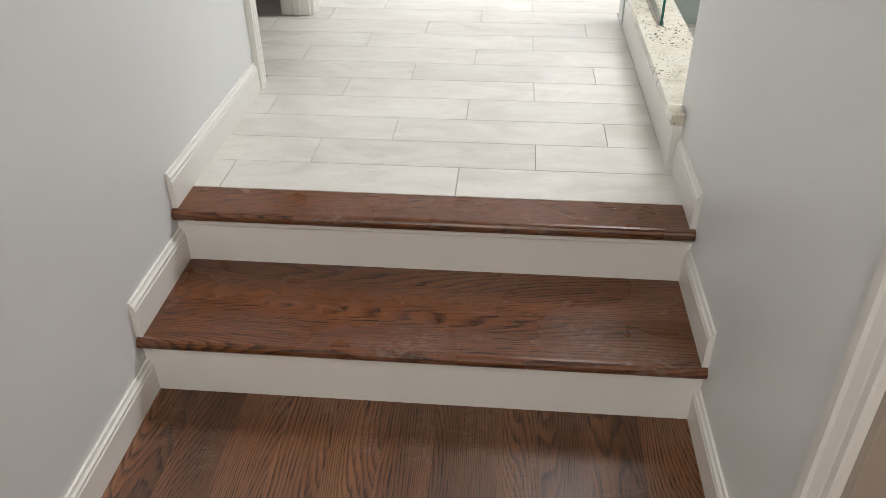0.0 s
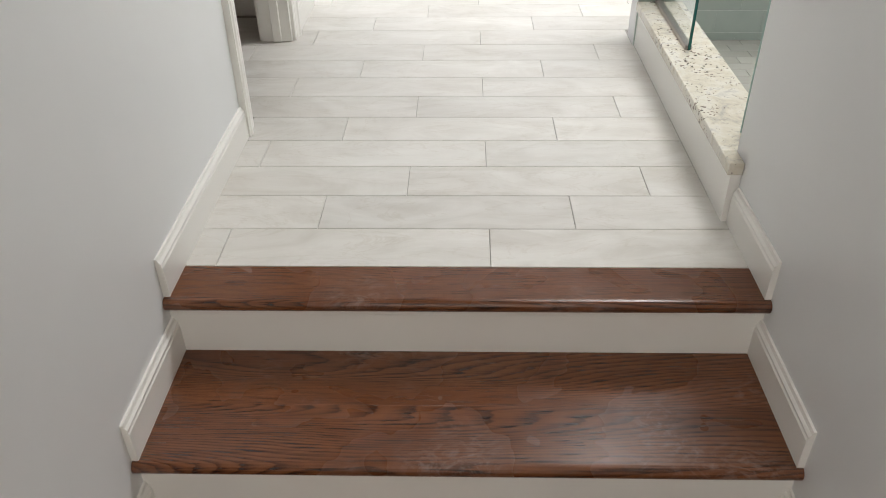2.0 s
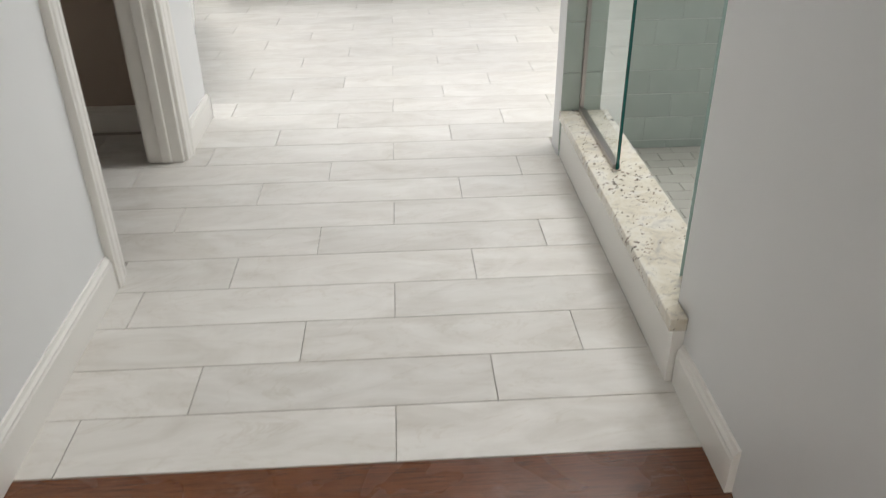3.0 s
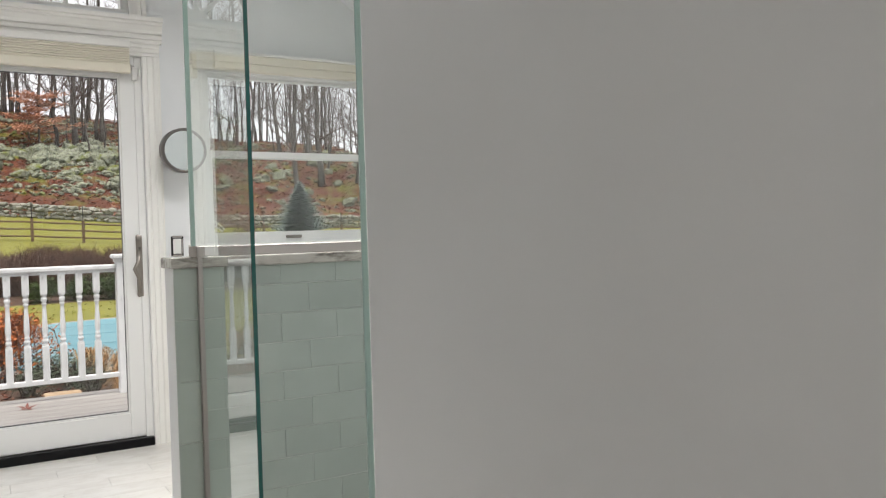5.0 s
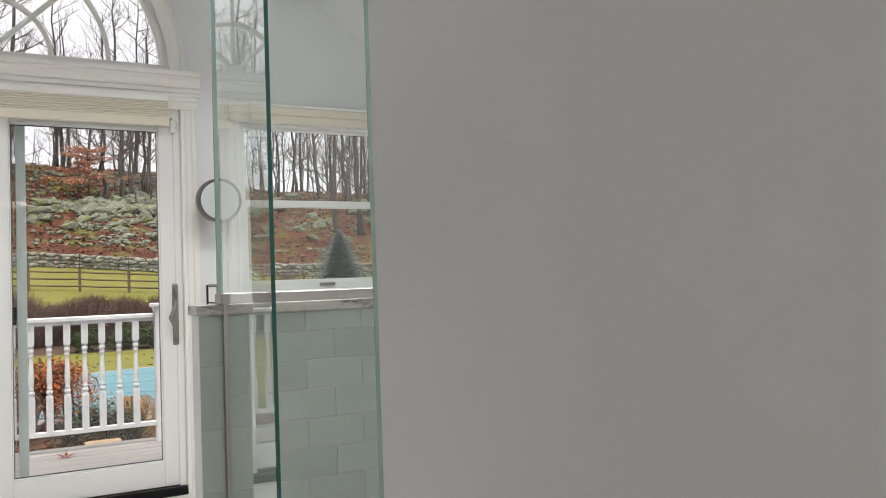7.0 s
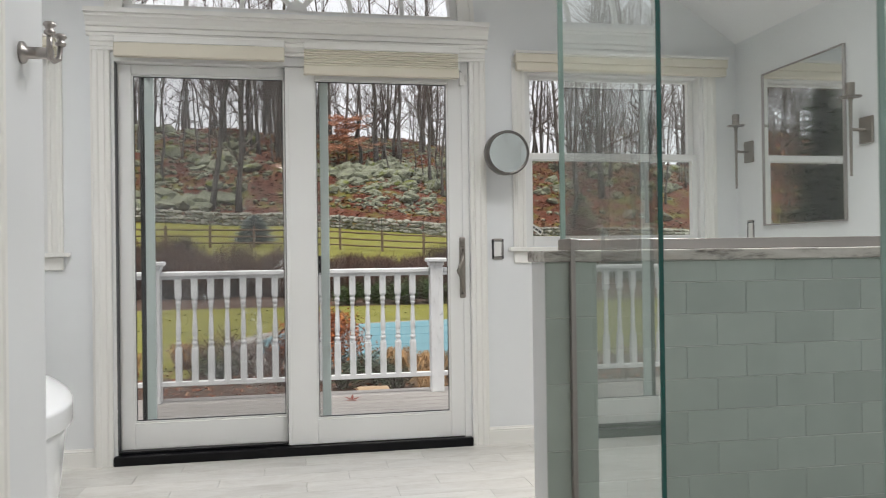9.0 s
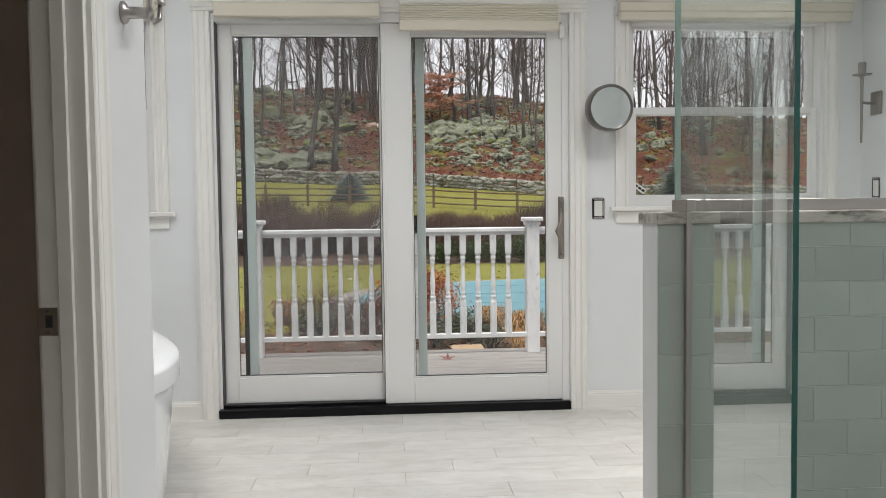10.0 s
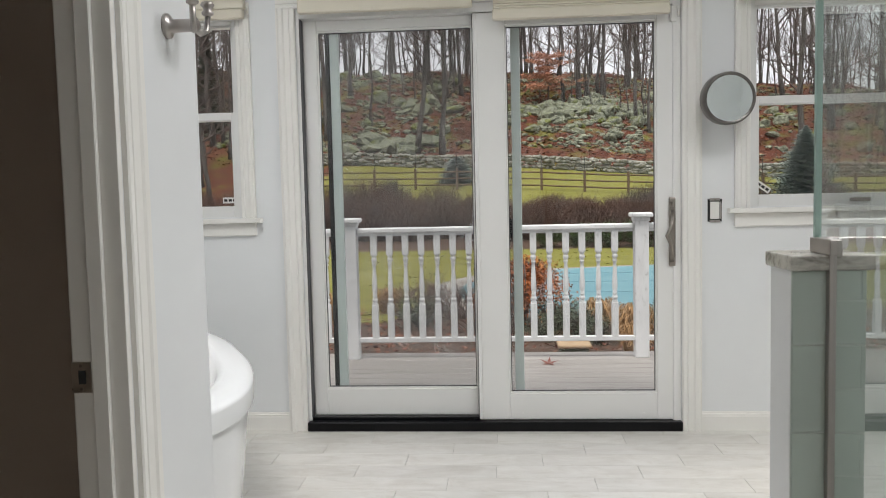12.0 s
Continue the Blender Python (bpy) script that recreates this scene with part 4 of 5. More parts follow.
part("arm", tube(bmesh.new(), [(1.69, 3.65, 1.50), (1.69, 3.70, 1.49), (1.695, D - 0.005, 1.49)], [0.010, 0.010, 0.012], 10), M_CHANNEL, mir, "", True)
part("wall_plate", lathe(bmesh.new(), [(0.034, 0.0), (0.034, -0.008), (0.020, -0.014)], (1.695, D, 1.49), "y", 24), M_CHANNEL, mir, "", True)


def outlet(loc, normal):
    """An uncovered wall device: box rim, strap ears and pale body."""
    t = thing("wall_outlet", "uncovered white wall outlet with dark box edges", "outlet", loc, "uncovered outlets")
    m = Matrix.Translation(loc) @ (Matrix.Identity(4) if normal == "y" else Matrix.Rotation(radians(-90), 4, "Z"))

    def put(nm, bm, mat, lab=""):
        bm.transform(m)
        part(nm, bm, mat, t, lab)
    put("box_edge", boxed(-0.032, 0.032, -0.002, -0.0005, -0.052, 0.052), M_DARK)
    put("wall_patch", boxed(-0.021, 0.021, -0.004, -0.002, -0.040, 0.040, 0.001), M_PLASTIC, "pale device body")
    for z in (-0.050, 0.050):
        put("strap_ear", boxed(-0.024, 0.024, -0.006, -0.003, z - 0.006, z + 0.006, 0.001), M_CHANNEL)
        put("screw", lathe(bmesh.new(), [(0.004, -0.009), (0.004, -0.006)], (0, 0, z), "y", 8), M_PEWTER)
    for x in (-0.026, 0.026):
        put("strap_side", boxed(x - 0.003, x + 0.003, -0.005, -0.002, -0.040, 0.040), M_CHANNEL if x > 0 else M_DARK)


outlet((1.673, D, 1.032), "y")
outlet((RX, 3.645, 1.118), "x")

hook = thing("robe_hook", "brushed nickel double robe hook on the wall", "hook", (0.0, 1.69, 1.495))
bm = lathe(bmesh.new(), [(0.026, 0.0), (0.026, 0.006), (0.022, 0.010), (0.014, 0.013), (0.013, 0.055), (0.016, 0.060), (0.016, 0.066), (0.010, 0.070)], (0.0, 1.685, 1.495), "x", 20)
part("rose_and_stem", bm, M_CHANNEL, hook, "", True)
for dy, top in ((-0.028, 0.060), (0.030, 0.052)):
    part("prong", tube(bmesh.new(), [(0.060, 1.685, 1.490), (0.066, 1.685 + dy * 0.7, 1.482), (0.072, 1.685 + dy * 1.3, 1.490), (0.074, 1.685 + dy * 1.45, 1.495 + top * 0.6)], [0.007, 0.007, 0.0065, 0.006], 10), M_CHANNEL, hook, "", True)
    part("knob", lathe(bmesh.new(), [(0.006, 0.0), (0.012, 0.004), (0.013, 0.009), (0.008, 0.013), (0.011, 0.020), (0.015, 0.024), (0.012, 0.030), (0.003, 0.033)], (0.074, 1.685 + dy * 1.45, 1.49 + top * 0.6), "z", 16), M_CHANNEL, hook, "", True)

# freestanding tub
tubt = thing("freestanding_bathtub", "white freestanding oval acrylic bathtub with rolled rim", "bathtub", (-0.62, 2.72, 0.0))


def oval(n, a, b, z):
    th = radians(28)
    out = []
    for k in range(n):
        t = 2 * math.pi * k / n
        e = 2.35
        u = b * math.copysign(abs(math.cos(t)) ** (2 / e), math.cos(t))
        v = a * math.copysign(abs(math.sin(t)) ** (2 / e), math.sin(t))
        out.append((-0.635 + u * math.cos(th) - v * math.sin(th), 2.72 + u * math.sin(th) + v * math.cos(th), z))
    return out


def loft(levels, n=64):
    bm = bmesh.new()
    rings = [[bm.verts.new(p) for p in oval(n, a, b, z)] for a, b, z in levels]
    for r0, r1 in zip(rings, rings[1:]):
        for k in range(n):
            bm.faces.new((r0[k], r0[(k + 1) % n], r1[(k + 1) % n], r1[k]))
    bm.faces.new(rings[0])
    bm.faces.new(rings[-1])
    return bm


part("shell", loft([(0.775, 0.325, 0.0), (0.785, 0.332, 0.02), (0.812, 0.350, 0.2), (0.836, 0.366, 0.36), (0.850, 0.376, 0.47), (0.850, 0.376, 0.502)]), M_TUB, tubt, "", True)
part("rim", loft([(0.846, 0.372, 0.499), (0.878, 0.394, 0.4995), (0.8795, 0.3955, 0.501), (0.880, 0.396, 0.504), (0.880, 0.396, 0.556), (0.878, 0.394, 0.562), (0.872, 0.388, 0.567), (0.855, 0.372, 0.573), (0.815, 0.335, 0.581), (0.780, 0.304, 0.584), (0.762, 0.290, 0.580), (0.748, 0.278, 0.566), (0.71, 0.25, 0.48), (0.62, 0.205, 0.28), (0.45, 0.15, 0.15)]), M_TUB, tubt, "wide rolled rim and basin", True)

# vanity mirror and sconce on the side wall
vm = thing("vanity_mirror", "tall frameless-look wall mirror with thin silver frame", "mirror", (RX, 3.19, 1.13))
part("mirror_glass", boxed(RX - 0.012, RX - 0.004, 2.873, 3.496, 1.143, 1.932, 0.002), M_MIRROR, vm)
for a, b, c, d in ((2.866, 3.502, 1.932, 1.938), (2.866, 3.502, 1.137, 1.143), (2.866, 2.873, 1.143, 1.932), (3.496, 3.502, 1.143, 1.932)):
    part("frame_bar", boxed(RX - 0.020, RX - 0.001, a, b, c, d, 0.002), M_CHANNEL, vm)


def sconce(y, z):
    sc = thing("wall_sconce", "slim pewter wall sconce with a torch-like stem and empty cup", "wall lamp", (RX, y, z), "sconces beside the mirror")

    def put(nm, bm, mat, lab="", smooth=False):
        bm.transform(Matrix.Translation((RX, y, z)))
        return part(nm, bm, mat, sc, lab, smooth)
    put("back_plate", boxed(-0.016, -0.001, -0.040, 0.040, -0.058, 0.058, 0.003), M_PEWTER)
    put("arm", tube(bmesh.new(), [(-0.012, 0.0, 0.0), (-0.06, 0.0, 0.0), (-0.085, 0.0, 0.004)], [0.007, 0.007, 0.007], 8), M_PEWTER)
    put("stem", tube(bmesh.new(), [(-0.085, 0.0, -0.20), (-0.085, 0.0, 0.02), (-0.085, 0.0, 0.12), (-0.085, 0.0, 0.145)], [0.0055, 0.0075, 0.008, 0.016], 10), M_PEWTER, "", True)
    put("drip_dish", lathe(bmesh.new(), [(0.01, 0), (0.045, 0.004), (0.047, 0.008), (0.012, 0.009)], (-0.085, 0.0, 0.136), "z", 20), M_PEWTER)
    put("candle_cup", lathe(bmesh.new(), [(0.019, 0), (0.019, 0.058), (0.015, 0.060)], (-0.085, 0.0, 0.144), "z", 14), M_PEWTER)


sconce(3.640, 1.545)
sconce(2.735, 1.525)

# made-up frame, deep enough to keep the fill lamp out of the door glass
hl = thing("ceiling_light", "unseen square frame added round the hall fill lamp", "ceiling light", (0.6, -2.5, 2.25))
for a, b, q, r in ((0.30, 0.90, -2.80, -2.78), (0.30, 0.90, -2.22, -2.20), (0.30, 0.32, -2.78, -2.22), (0.88, 0.90, -2.78, -2.22)):
    part("frame_bar", boxed(a, b, q, r, 2.175, 2.25, 0.002), M_CHANNEL, hl)

# ---- deck ----
DECK_Z, RAIL_Y = -0.04, 5.65
for k in range(14):
    y0 = D + 0.16 + 0.136 * k
    tagged(finish("deck_board", boxed(-3.4, 6.2, y0, y0 + 0.131, DECK_Z - 0.025, DECK_Z, 0.003), M_DECK), "wet grey-brown deck board", "deck board", "deck boards")
structure("deck_frame", boxed(-3.4, 6.2, D + 0.155, RAIL_Y + 0.17, -0.55, DECK_Z - 0.026), M_DECK, "timber frame under the deck", "deck frame")


def railing_post(x):
    t = thing("railing_post", "white square railing post with a flat cap", "railing post", (x, RAIL_Y, DECK_Z), "deck railing")
    part("shaft", boxed(x - 0.048, x + 0.048, RAIL_Y - 0.048, RAIL_Y + 0.048, DECK_Z, 0.945, 0.004), M_RAIL, t)
    part("cap", boxed(x - 0.074, x + 0.074, RAIL_Y - 0.074, RAIL_Y + 0.074, 0.945, 0.978, 0.008), M_RAIL, t)
    part("collar", boxed(x - 0.056, x + 0.056, RAIL_Y - 0.056, RAIL_Y + 0.056, 0.920, 0.945, 0.004), M_RAIL, t)


POSTS = [-2.446, -0.391, 1.664, 3.719, 5.774]
for x in POSTS:
    railing_post(x)
BALUSTER = [(0.021, 0.244), (0.0225, 0.252), (0.012, 0.262), (0.020, 0.270), (0.0215, 0.279), (0.020, 0.288), (0.0115, 0.296), (0.018, 0.303), (0.019, 0.309), (0.0125, 0.318),
            (0.018, 0.340), (0.0195, 0.365), (0.017, 0.42), (0.013, 0.50), (0.0115, 0.527), (0.018, 0.535), (0.019, 0.542), (0.0115, 0.55), (0.0195, 0.562), (0.021, 0.572), (0.0195, 0.582), (0.012, 0.59), (0.021, 0.60), (0.0225, 0.608)]
bal_square = boxed(-0.0225, 0.0225, -0.0225, 0.0225, 0.0, 0.246, 0.003)
bal_top = boxed(-0.0225, 0.0225, -0.0225, 0.0225, 0.606, 0.752, 0.003)
bal_turned = lathe(bmesh.new(), BALUSTER, (0, 0, 0), "z", 12)
proto = thing("baluster", "white turned wooden baluster", "baluster", (0, 0, 0), "deck railing")
part("square_foot", bal_square, M_RAIL, proto)
part("square_head", bal_top, M_RAIL, proto)
part("turning", bal_turned, M_RAIL, proto, "", True)
for a, b in zip(POSTS, POSTS[1:]):
    rl = thing("railing_rail", "white painted top and bottom deck rail", "railing", ((a + b) / 2, RAIL_Y, 0.0), "deck railing")
    part("top_rail", boxed(a + 0.048, b - 0.048, RAIL_Y - 0.036, RAIL_Y + 0.036, 0.868, 0.905, 0.008), M_RAIL, rl)
    part("under_rail", boxed(a + 0.048, b - 0.048, RAIL_Y - 0.016, RAIL_Y + 0.016, 0.848, 0.868), M_RAIL, rl)
    part("bottom_rail", boxed(a + 0.048, b - 0.048, RAIL_Y - 0.022, RAIL_Y + 0.022, 0.078, 0.112, 0.004), M_RAIL, rl)
    for k in range(16):
        x = a + 0.166 + 0.1138 * k
        if a == POSTS[0] and k == 0:
            proto.matrix_basis = pose(x, RAIL_Y, 0.106)
        else:
            copy_thing(proto, pose(x, RAIL_Y, 0.106))
leafm = bmesh.new()
for a in range(5):
    an = radians(72 * a + 10)
    v = [leafm.verts.new(p) for p in ((0, 0, 0.004), (0.018 * math.cos(an - 0.5), 0.018 * math.sin(an - 0.5), 0.008), (0.05 * math.cos(an), 0.05 * math.sin(an), 0.016), (0.018 * math.cos(an + 0.5), 0.018 * math.sin(an + 0.5), 0.008))]
    leafm.faces.new(v)
leaf_ob = tagged(finish("fallen_leaf", leafm, M_REDLEAF), "red-brown fallen leaf on the deck", "leaf")
leaf_ob.matrix_basis = pose(1.00, 5.42, DECK_Z, 14, 0, 0) @ Matrix.Scale(1.35, 4)


# ---- garden ground ----
def ground(x, y):
    prof = ((3.0, -0.62), (6.0, -0.72), (12, -0.80), (27, -0.80), (34, -0.34), (42, 0.95), (46, 1.45), (51.5, 2.85), (58, 4.75), (66, 8.1), (74, 11.2), (81, 12.9), (100, 13.3), (400, 11))
    z = prof[-1][1]
    for (ya, za), (yb, zb) in zip(prof, prof[1:]):
        if y <= yb:
            t = max(0.0, (y - ya) / (yb - ya))
            z = za + (zb - za) * t
            break
    if y > 27:
        k = min(1.0, (y - 27) / 20)
        z += k * (-0.0045 * z * max(-30.0, min(x, 60.0))) - k * 0.9 * max(0.0, math.tanh((x - 1) / 14)) * min(1.0, 60 / max(y, 50)) * (0.8 if y < 60 else 0.4)
    if y > 53:
        z += min(1.0, (y - 53) / 6) * (noise.noise((x * 0.09, y * 0.09, 0)) * 1.3 + noise.noise((x * 0.31, y * 0.31, 3)) * 0.45)
    elif y > 6:
        z += noise.noise((x * 0.2, y * 0.2, 9)) * 0.05
    return z


def zone(x, y):
    """0 lawn, 1 mulch, 2 leaf litter."""
    n1 = noise.noise((x * 0.25, y * 0.25, 5)) * 1.2
    if x < -10.5 + n1 * 2 and y > 27.5:
        return 2
    if y < 12.4 + n1 + (1.2 if -1.5 < x < 3.2 else 0):
        return 1
    if y < 27.5 + n1 * 0.5:
        return 0
    if y < 37 + n1:
        return 1
    return 0 if y < 52 else 2


xs = [-300, -220, -160, -120, -95, -80] + [-70 + i for i in range(151)] + [90, 110, 140, 180, 240, 320]
ys = [-160, -90, -50, -20, 3.0] + [4.0 + 0.5 * i for i in range(16)] + [12 + 0.8 * i for i in range(60)] + [60 + 0.9 * i for i in range(34)] + [95, 105, 125, 160, 220, 300, 400]
gv = [(x, y, ground(x, max(y, 3.0))) for y in ys for x in xs]
nx = len(xs)
gf, gz = [], []
for j in range(len(ys) - 1):
    for i in range(nx - 1):
        gf.append((j * nx + i, j * nx + i + 1, (j + 1) * nx + i + 1, (j + 1) * nx + i))
        gz.append(zone((xs[i] + xs[i + 1]) / 2, (ys[j] + ys[j + 1]) / 2))
gme = bpy.data.meshes.new("ground")
gme.from_pydata(gv, [], gf)
for m in (M_LAWN, M_MULCH, M_LITTER):
    gme.materials.append(m)
gme.polygons.foreach_set("material_index", gz)
gme.shade_smooth()
tagged(new("ground", gme), "lawn, mulch beds and a leaf-covered slope", "ground", "", "structure")

# covered pool with stone coping
pool = tagged(new("pool"), "swimming pool under a turquoise safety cover", "pool", "", "structure")
loop = [(0.4, 12.9), (1.8, 12.0), (4.0, 11.4), (8.5, 11.0), (12.5, 12.2), (13.5, 15.5), (11.5, 19.0), (6.0, 19.8), (3.2, 19.4), (1.2, 18.6), (0.1, 16.8), (-0.1, 14.8)]
smooth_loop = []
for i in range(len(loop)):
    p0, p1, p2, p3 = (Vector(loop[(i + k - 1) % len(loop)]) for k in range(4))
    for t in (0.0, 0.25, 0.5, 0.75):
        smooth_loop.append(tuple(0.5 * ((2 * p1) + (p2 - p0) * t + (2 * p0 - 5 * p1 + 4 * p2 - p3) * t * t + (3 * p1 - p0 - 3 * p2 + p3) * t ** 3)))
wide = [((x - 6.5) * 1.09 + 6.5, (y - 15.4) * 1.09 + 15.4) for x, y in smooth_loop]
part("coping", sheet(wide, [], lambda u, v, w: (u, v, -0.86 + w), 0.13), M_COPING, pool, "pale stone coping")
part("cover", sheet(smooth_loop, [], lambda u, v, w: (u, v, -0.74 + w), 0.03), M_COVER, pool, "turquoise pool cover")
for k in range(4):
    yy = 12.9 + 1.7 * k
    part("cover_strap", boxed(1.2, 12.2, yy, yy + 0.05, -0.712, -0.706), M_STRAP, pool, "dull teal webbing strap")


# ---- plants ----
def leaf_quads(bm, pts, size, rng, droop=0.0):
    for p in pts:
        a, e = rng.uniform(0, 6.283), rng.uniform(-0.9, 0.9)
        u = Vector((math.cos(a), math.sin(a), math.sin(e) * 0.8 - droop)) * size * rng.uniform(0.7, 1.3)
        w = u.cross(Vector((rng.uniform(-1, 1), rng.uniform(-1, 1), 1))).normalized() * size * 0.42
        q = Vector(p)
        bm.faces.new([bm.verts.new(q - u * 0.5), bm.verts.new(q + w), bm.verts.new(q + u * 0.5), bm.verts.new(q - w)])
    return bm


def shrub(name, label, r, h, n, size, mat, seed, group, twig=60):
    rng = random.Random(seed)
    t = thing(name, label, "shrub", (0, 0, 0), group)
    bm = bmesh.new()
    lobes = [(rng.uniform(-0.55, 0.55) * r, rng.uniform(-0.55, 0.55) * r, rng.uniform(0.35, 0.7) * h, rng.uniform(0.35, 0.55)) for _ in range(9)]
    pts = []
    while len(pts) < n:
        lx, ly, lz, s = rng.choice(lobes)
        d = Vector((rng.gauss(0, 1), rng.gauss(0, 1), rng.gauss(0, 1))).normalized() * rng.uniform(0.55, 1.05)
        p = (lx + d.x * s * r, ly + d.y * s * r, max(0.02, lz + d.z * s * h))
        pts.append(p)
    part("foliage", leaf_quads(bm, pts, size, rng), mat, t)
    bm = bmesh.new()
    for _ in range(twig):
        a, o = rng.uniform(0, 6.283), rng.uniform(0.2, 0.9) * r
        tube(bm, [(rng.uniform(-0.1, 0.1), rng.uniform(-0.1, 0.1), 0), (o * 0.5 * math.cos(a), o * 0.5 * math.sin(a), h * 0.45), (o * math.cos(a), o * math.sin(a), h * rng.uniform(0.6, 0.98))], [0.02, 0.012, 0.004], 3, False)
    part("stems", bm, M_TWIG, t)
    return t


def twig_bush(seed, r, h, n, mat, label):
    rng = random.Random(seed)
    t = thing("bare_bush", label, "bush", (0, 0, 0), "bare bushes")
    bm = bmesh.new()
    for _ in range(n):
        a, o, b = rng.uniform(0, 6.283), rng.uniform(0.1, 1.0) * r, rng.uniform(0, 0.5) * r
        a2 = a + rng.uniform(-0.5, 0.5)
        top = h * (1.0 - 0.45 * (o / r) ** 2) * rng.uniform(0.6, 1.05)
        p0 = (b * math.cos(a2), b * math.sin(a2), -0.1)
        p1 = ((b + o) * 0.55 * math.cos(a), (b + o) * 0.55 * math.sin(a), top * 0.55)
        p2 = (o * math.cos(a) + rng.uniform(-0.15, 0.15), o * math.sin(a) + rng.uniform(-0.15, 0.15), top)
        tube(bm, [p0, p1, p2], [0.016, 0.011, 0.004], 3, False)
        for _ in range(3):
            q = Vector(p1).lerp(Vector(p2), rng.uniform(0, 0.8))
            tube(bm, [q, q + Vector((rng.uniform(-0.3, 0.3), rng.uniform(-0.3, 0.3), rng.uniform(0.1, 0.4)))], [0.008, 0.003], 3, False)
    part("twigs", bm, mat, t)
    return t


def scatter(proto, places, seed, lo=0.85, hi=1.2):
    rng = random.Random(seed)
    for i, (x, y) in enumerate(places):
        m = pose(x, y, ground(x, y), 0, 0, rng.uniform(0, 360)) @ Matrix.Scale(rng.uniform(lo, hi), 4)
        if i == 0:
            proto.matrix_basis = m
        else:
            c = copy_thing(proto, m)
            c.matrix_basis = m


rg = random.Random(7)
scatter(twig_bush(11, 1.7, 2.1, 420, M_BRUSH, "large bare brown bush"), [(-9.5 + 1.6 * k + rg.uniform(-0.4, 0.4), 33.5 + rg.uniform(-1.6, 1.6)) for k in range(7)] + [(-13.5, 34.5), (-16, 34), (-19, 35)], 1)
scatter(twig_bush(12, 1.5, 1.6, 560, M_BRUSH, "low bare brown bush"), [(0.3 + 1.3 * k, 32.5 + rg.uniform(-1.6, 1.6)) for k in range(17)] + [(0.8 + 1.5 * k, 29.8 + rg.uniform(-0.5, 0.8)) for k in range(8)] + [(-6 + 1.5 * k, 30.8 + rg.uniform(-0.6, 0.6)) for k in range(7)], 2, 0.7, 1.05)
scatter(twig_bush(13, 1.2, 1.9, 260, M_TWIG, "upright bare grey-brown shrub"), [(6.3, 32.2), (7.4, 33.5), (8.6, 38.5), (11.5, 36), (15, 35), (19, 36), (-4.5, 37)], 3)
scatter(shrub("hedge_bush", "green clipped evergreen hedge bush", 0.75, 0.85, 1500, 0.075, M_LEAFG, 21, "hedge"), [(2.3 + 1.05 * k, 27.6 + 0.25 * math.sin(k * 1.7)) for k in range(12)], 4, 0.8, 1.1)
scatter(shrub("low_shrub", "small grey-green evergreen shrub in the mulch bed", 0.5, 0.5, 900, 0.04, M_FIR, 22, "bed shrubs"), [(1.75, 10.6), (1.45, 11.1), (-0.5, 11.4), (2.6, 10.9), (3.4, 10.7), (1.2, 10.3), (1.9, 9.9)], 5, 0.55, 0.85)
scatter(twig_bush(14, 0.9, 0.8, 60, M_BRUSH, "bare red-brown shrub in the mulch bed"), [(-0.6, 12.2), (0.1, 12.3), (0.5, 11.0)], 6, 0.6, 0.85)


def straw_clump(seed):
    rng = random.Random(seed)
    t = thing("dry_grass_clump", "tan dried ornamental grass clump", "grass clump", (0, 0, 0), "dry grass")
    bm = bmesh.new()
    for _ in range(420):
        a, o = rng.uniform(0, 6.283), rng.uniform(0.05, 0.34)
        h = rng.uniform(0.18, 0.42)
        base = Vector((rng.uniform(-0.09, 0.09), rng.uniform(-0.09, 0.09), 0))
        mid = base + Vector((o * 0.5 * math.cos(a), o * 0.5 * math.sin(a), h))
        end = base + Vector((o * math.cos(a), o * math.sin(a), h * rng.uniform(0.5, 0.9)))
        s = Vector((-math.sin(a), math.cos(a), 0)) * 0.006
        v = [bm.verts.new(q) for q in (base - s, base + s, mid + s, mid - s)]
        bm.faces.new(v)
        e = bm.verts.new(end)
        bm.faces.new((v[3], v[2], e))
    part("blades", bm, M_STRAW, t)
    return t


scatter(straw_clump(3), [(2.35, 10.0), (2.0, 10.9), (2.45, 10.8), (-1.9, 12.3), (-2.3, 12.8), (-1.2, 13.0), (3.1, 10.6), (2.2, 9.2), (2.9, 9.7), (-2.8, 13.4)], 8, 0.8, 1.25)

# weeping maple beside the pool
mp = thing("weeping_maple", "orange-red weeping maple with bare grey limbs", "tree", (0, 0, 0))
rng = random.Random(5)
bm, pts = bmesh.new(), []
for k in range(46):
    a, o, top = rng.uniform(0, 6.283), rng.uniform(0.35, 1.0), rng.uniform(0.9, 1.25)
    path = [Vector((0, 0, 0)), Vector((0.12 * math.cos(a), 0.12 * math.sin(a), 0.6)), Vector((o * 0.5 * math.cos(a), o * 0.5 * math.sin(a), top)), Vector((o * 0.9 * math.cos(a), o * 0.9 * math.sin(a), top * 0.75)), Vector((o * 1.05 * math.cos(a), o * 1.05 * math.sin(a), rng.uniform(0.15, 0.5)))]
    tube(bm, path, [0.03, 0.022, 0.014, 0.008, 0.003], 4, False)
    for _ in range(150):
        i = rng.choice((1, 2, 2, 3, 3))
        q = path[i].lerp(path[min(i + 1, 4)], rng.random())
        pts.append(q + Vector((rng.gauss(0, 0.09), rng.gauss(0, 0.09), rng.gauss(0, 0.07))))
part("limbs", bm, M_TWIG, mp)
part("crown", leaf_quads(bmesh.new(), pts, 0.042, rng, 0.5), M_MAPLE, mp, "orange-red drooping leaves")
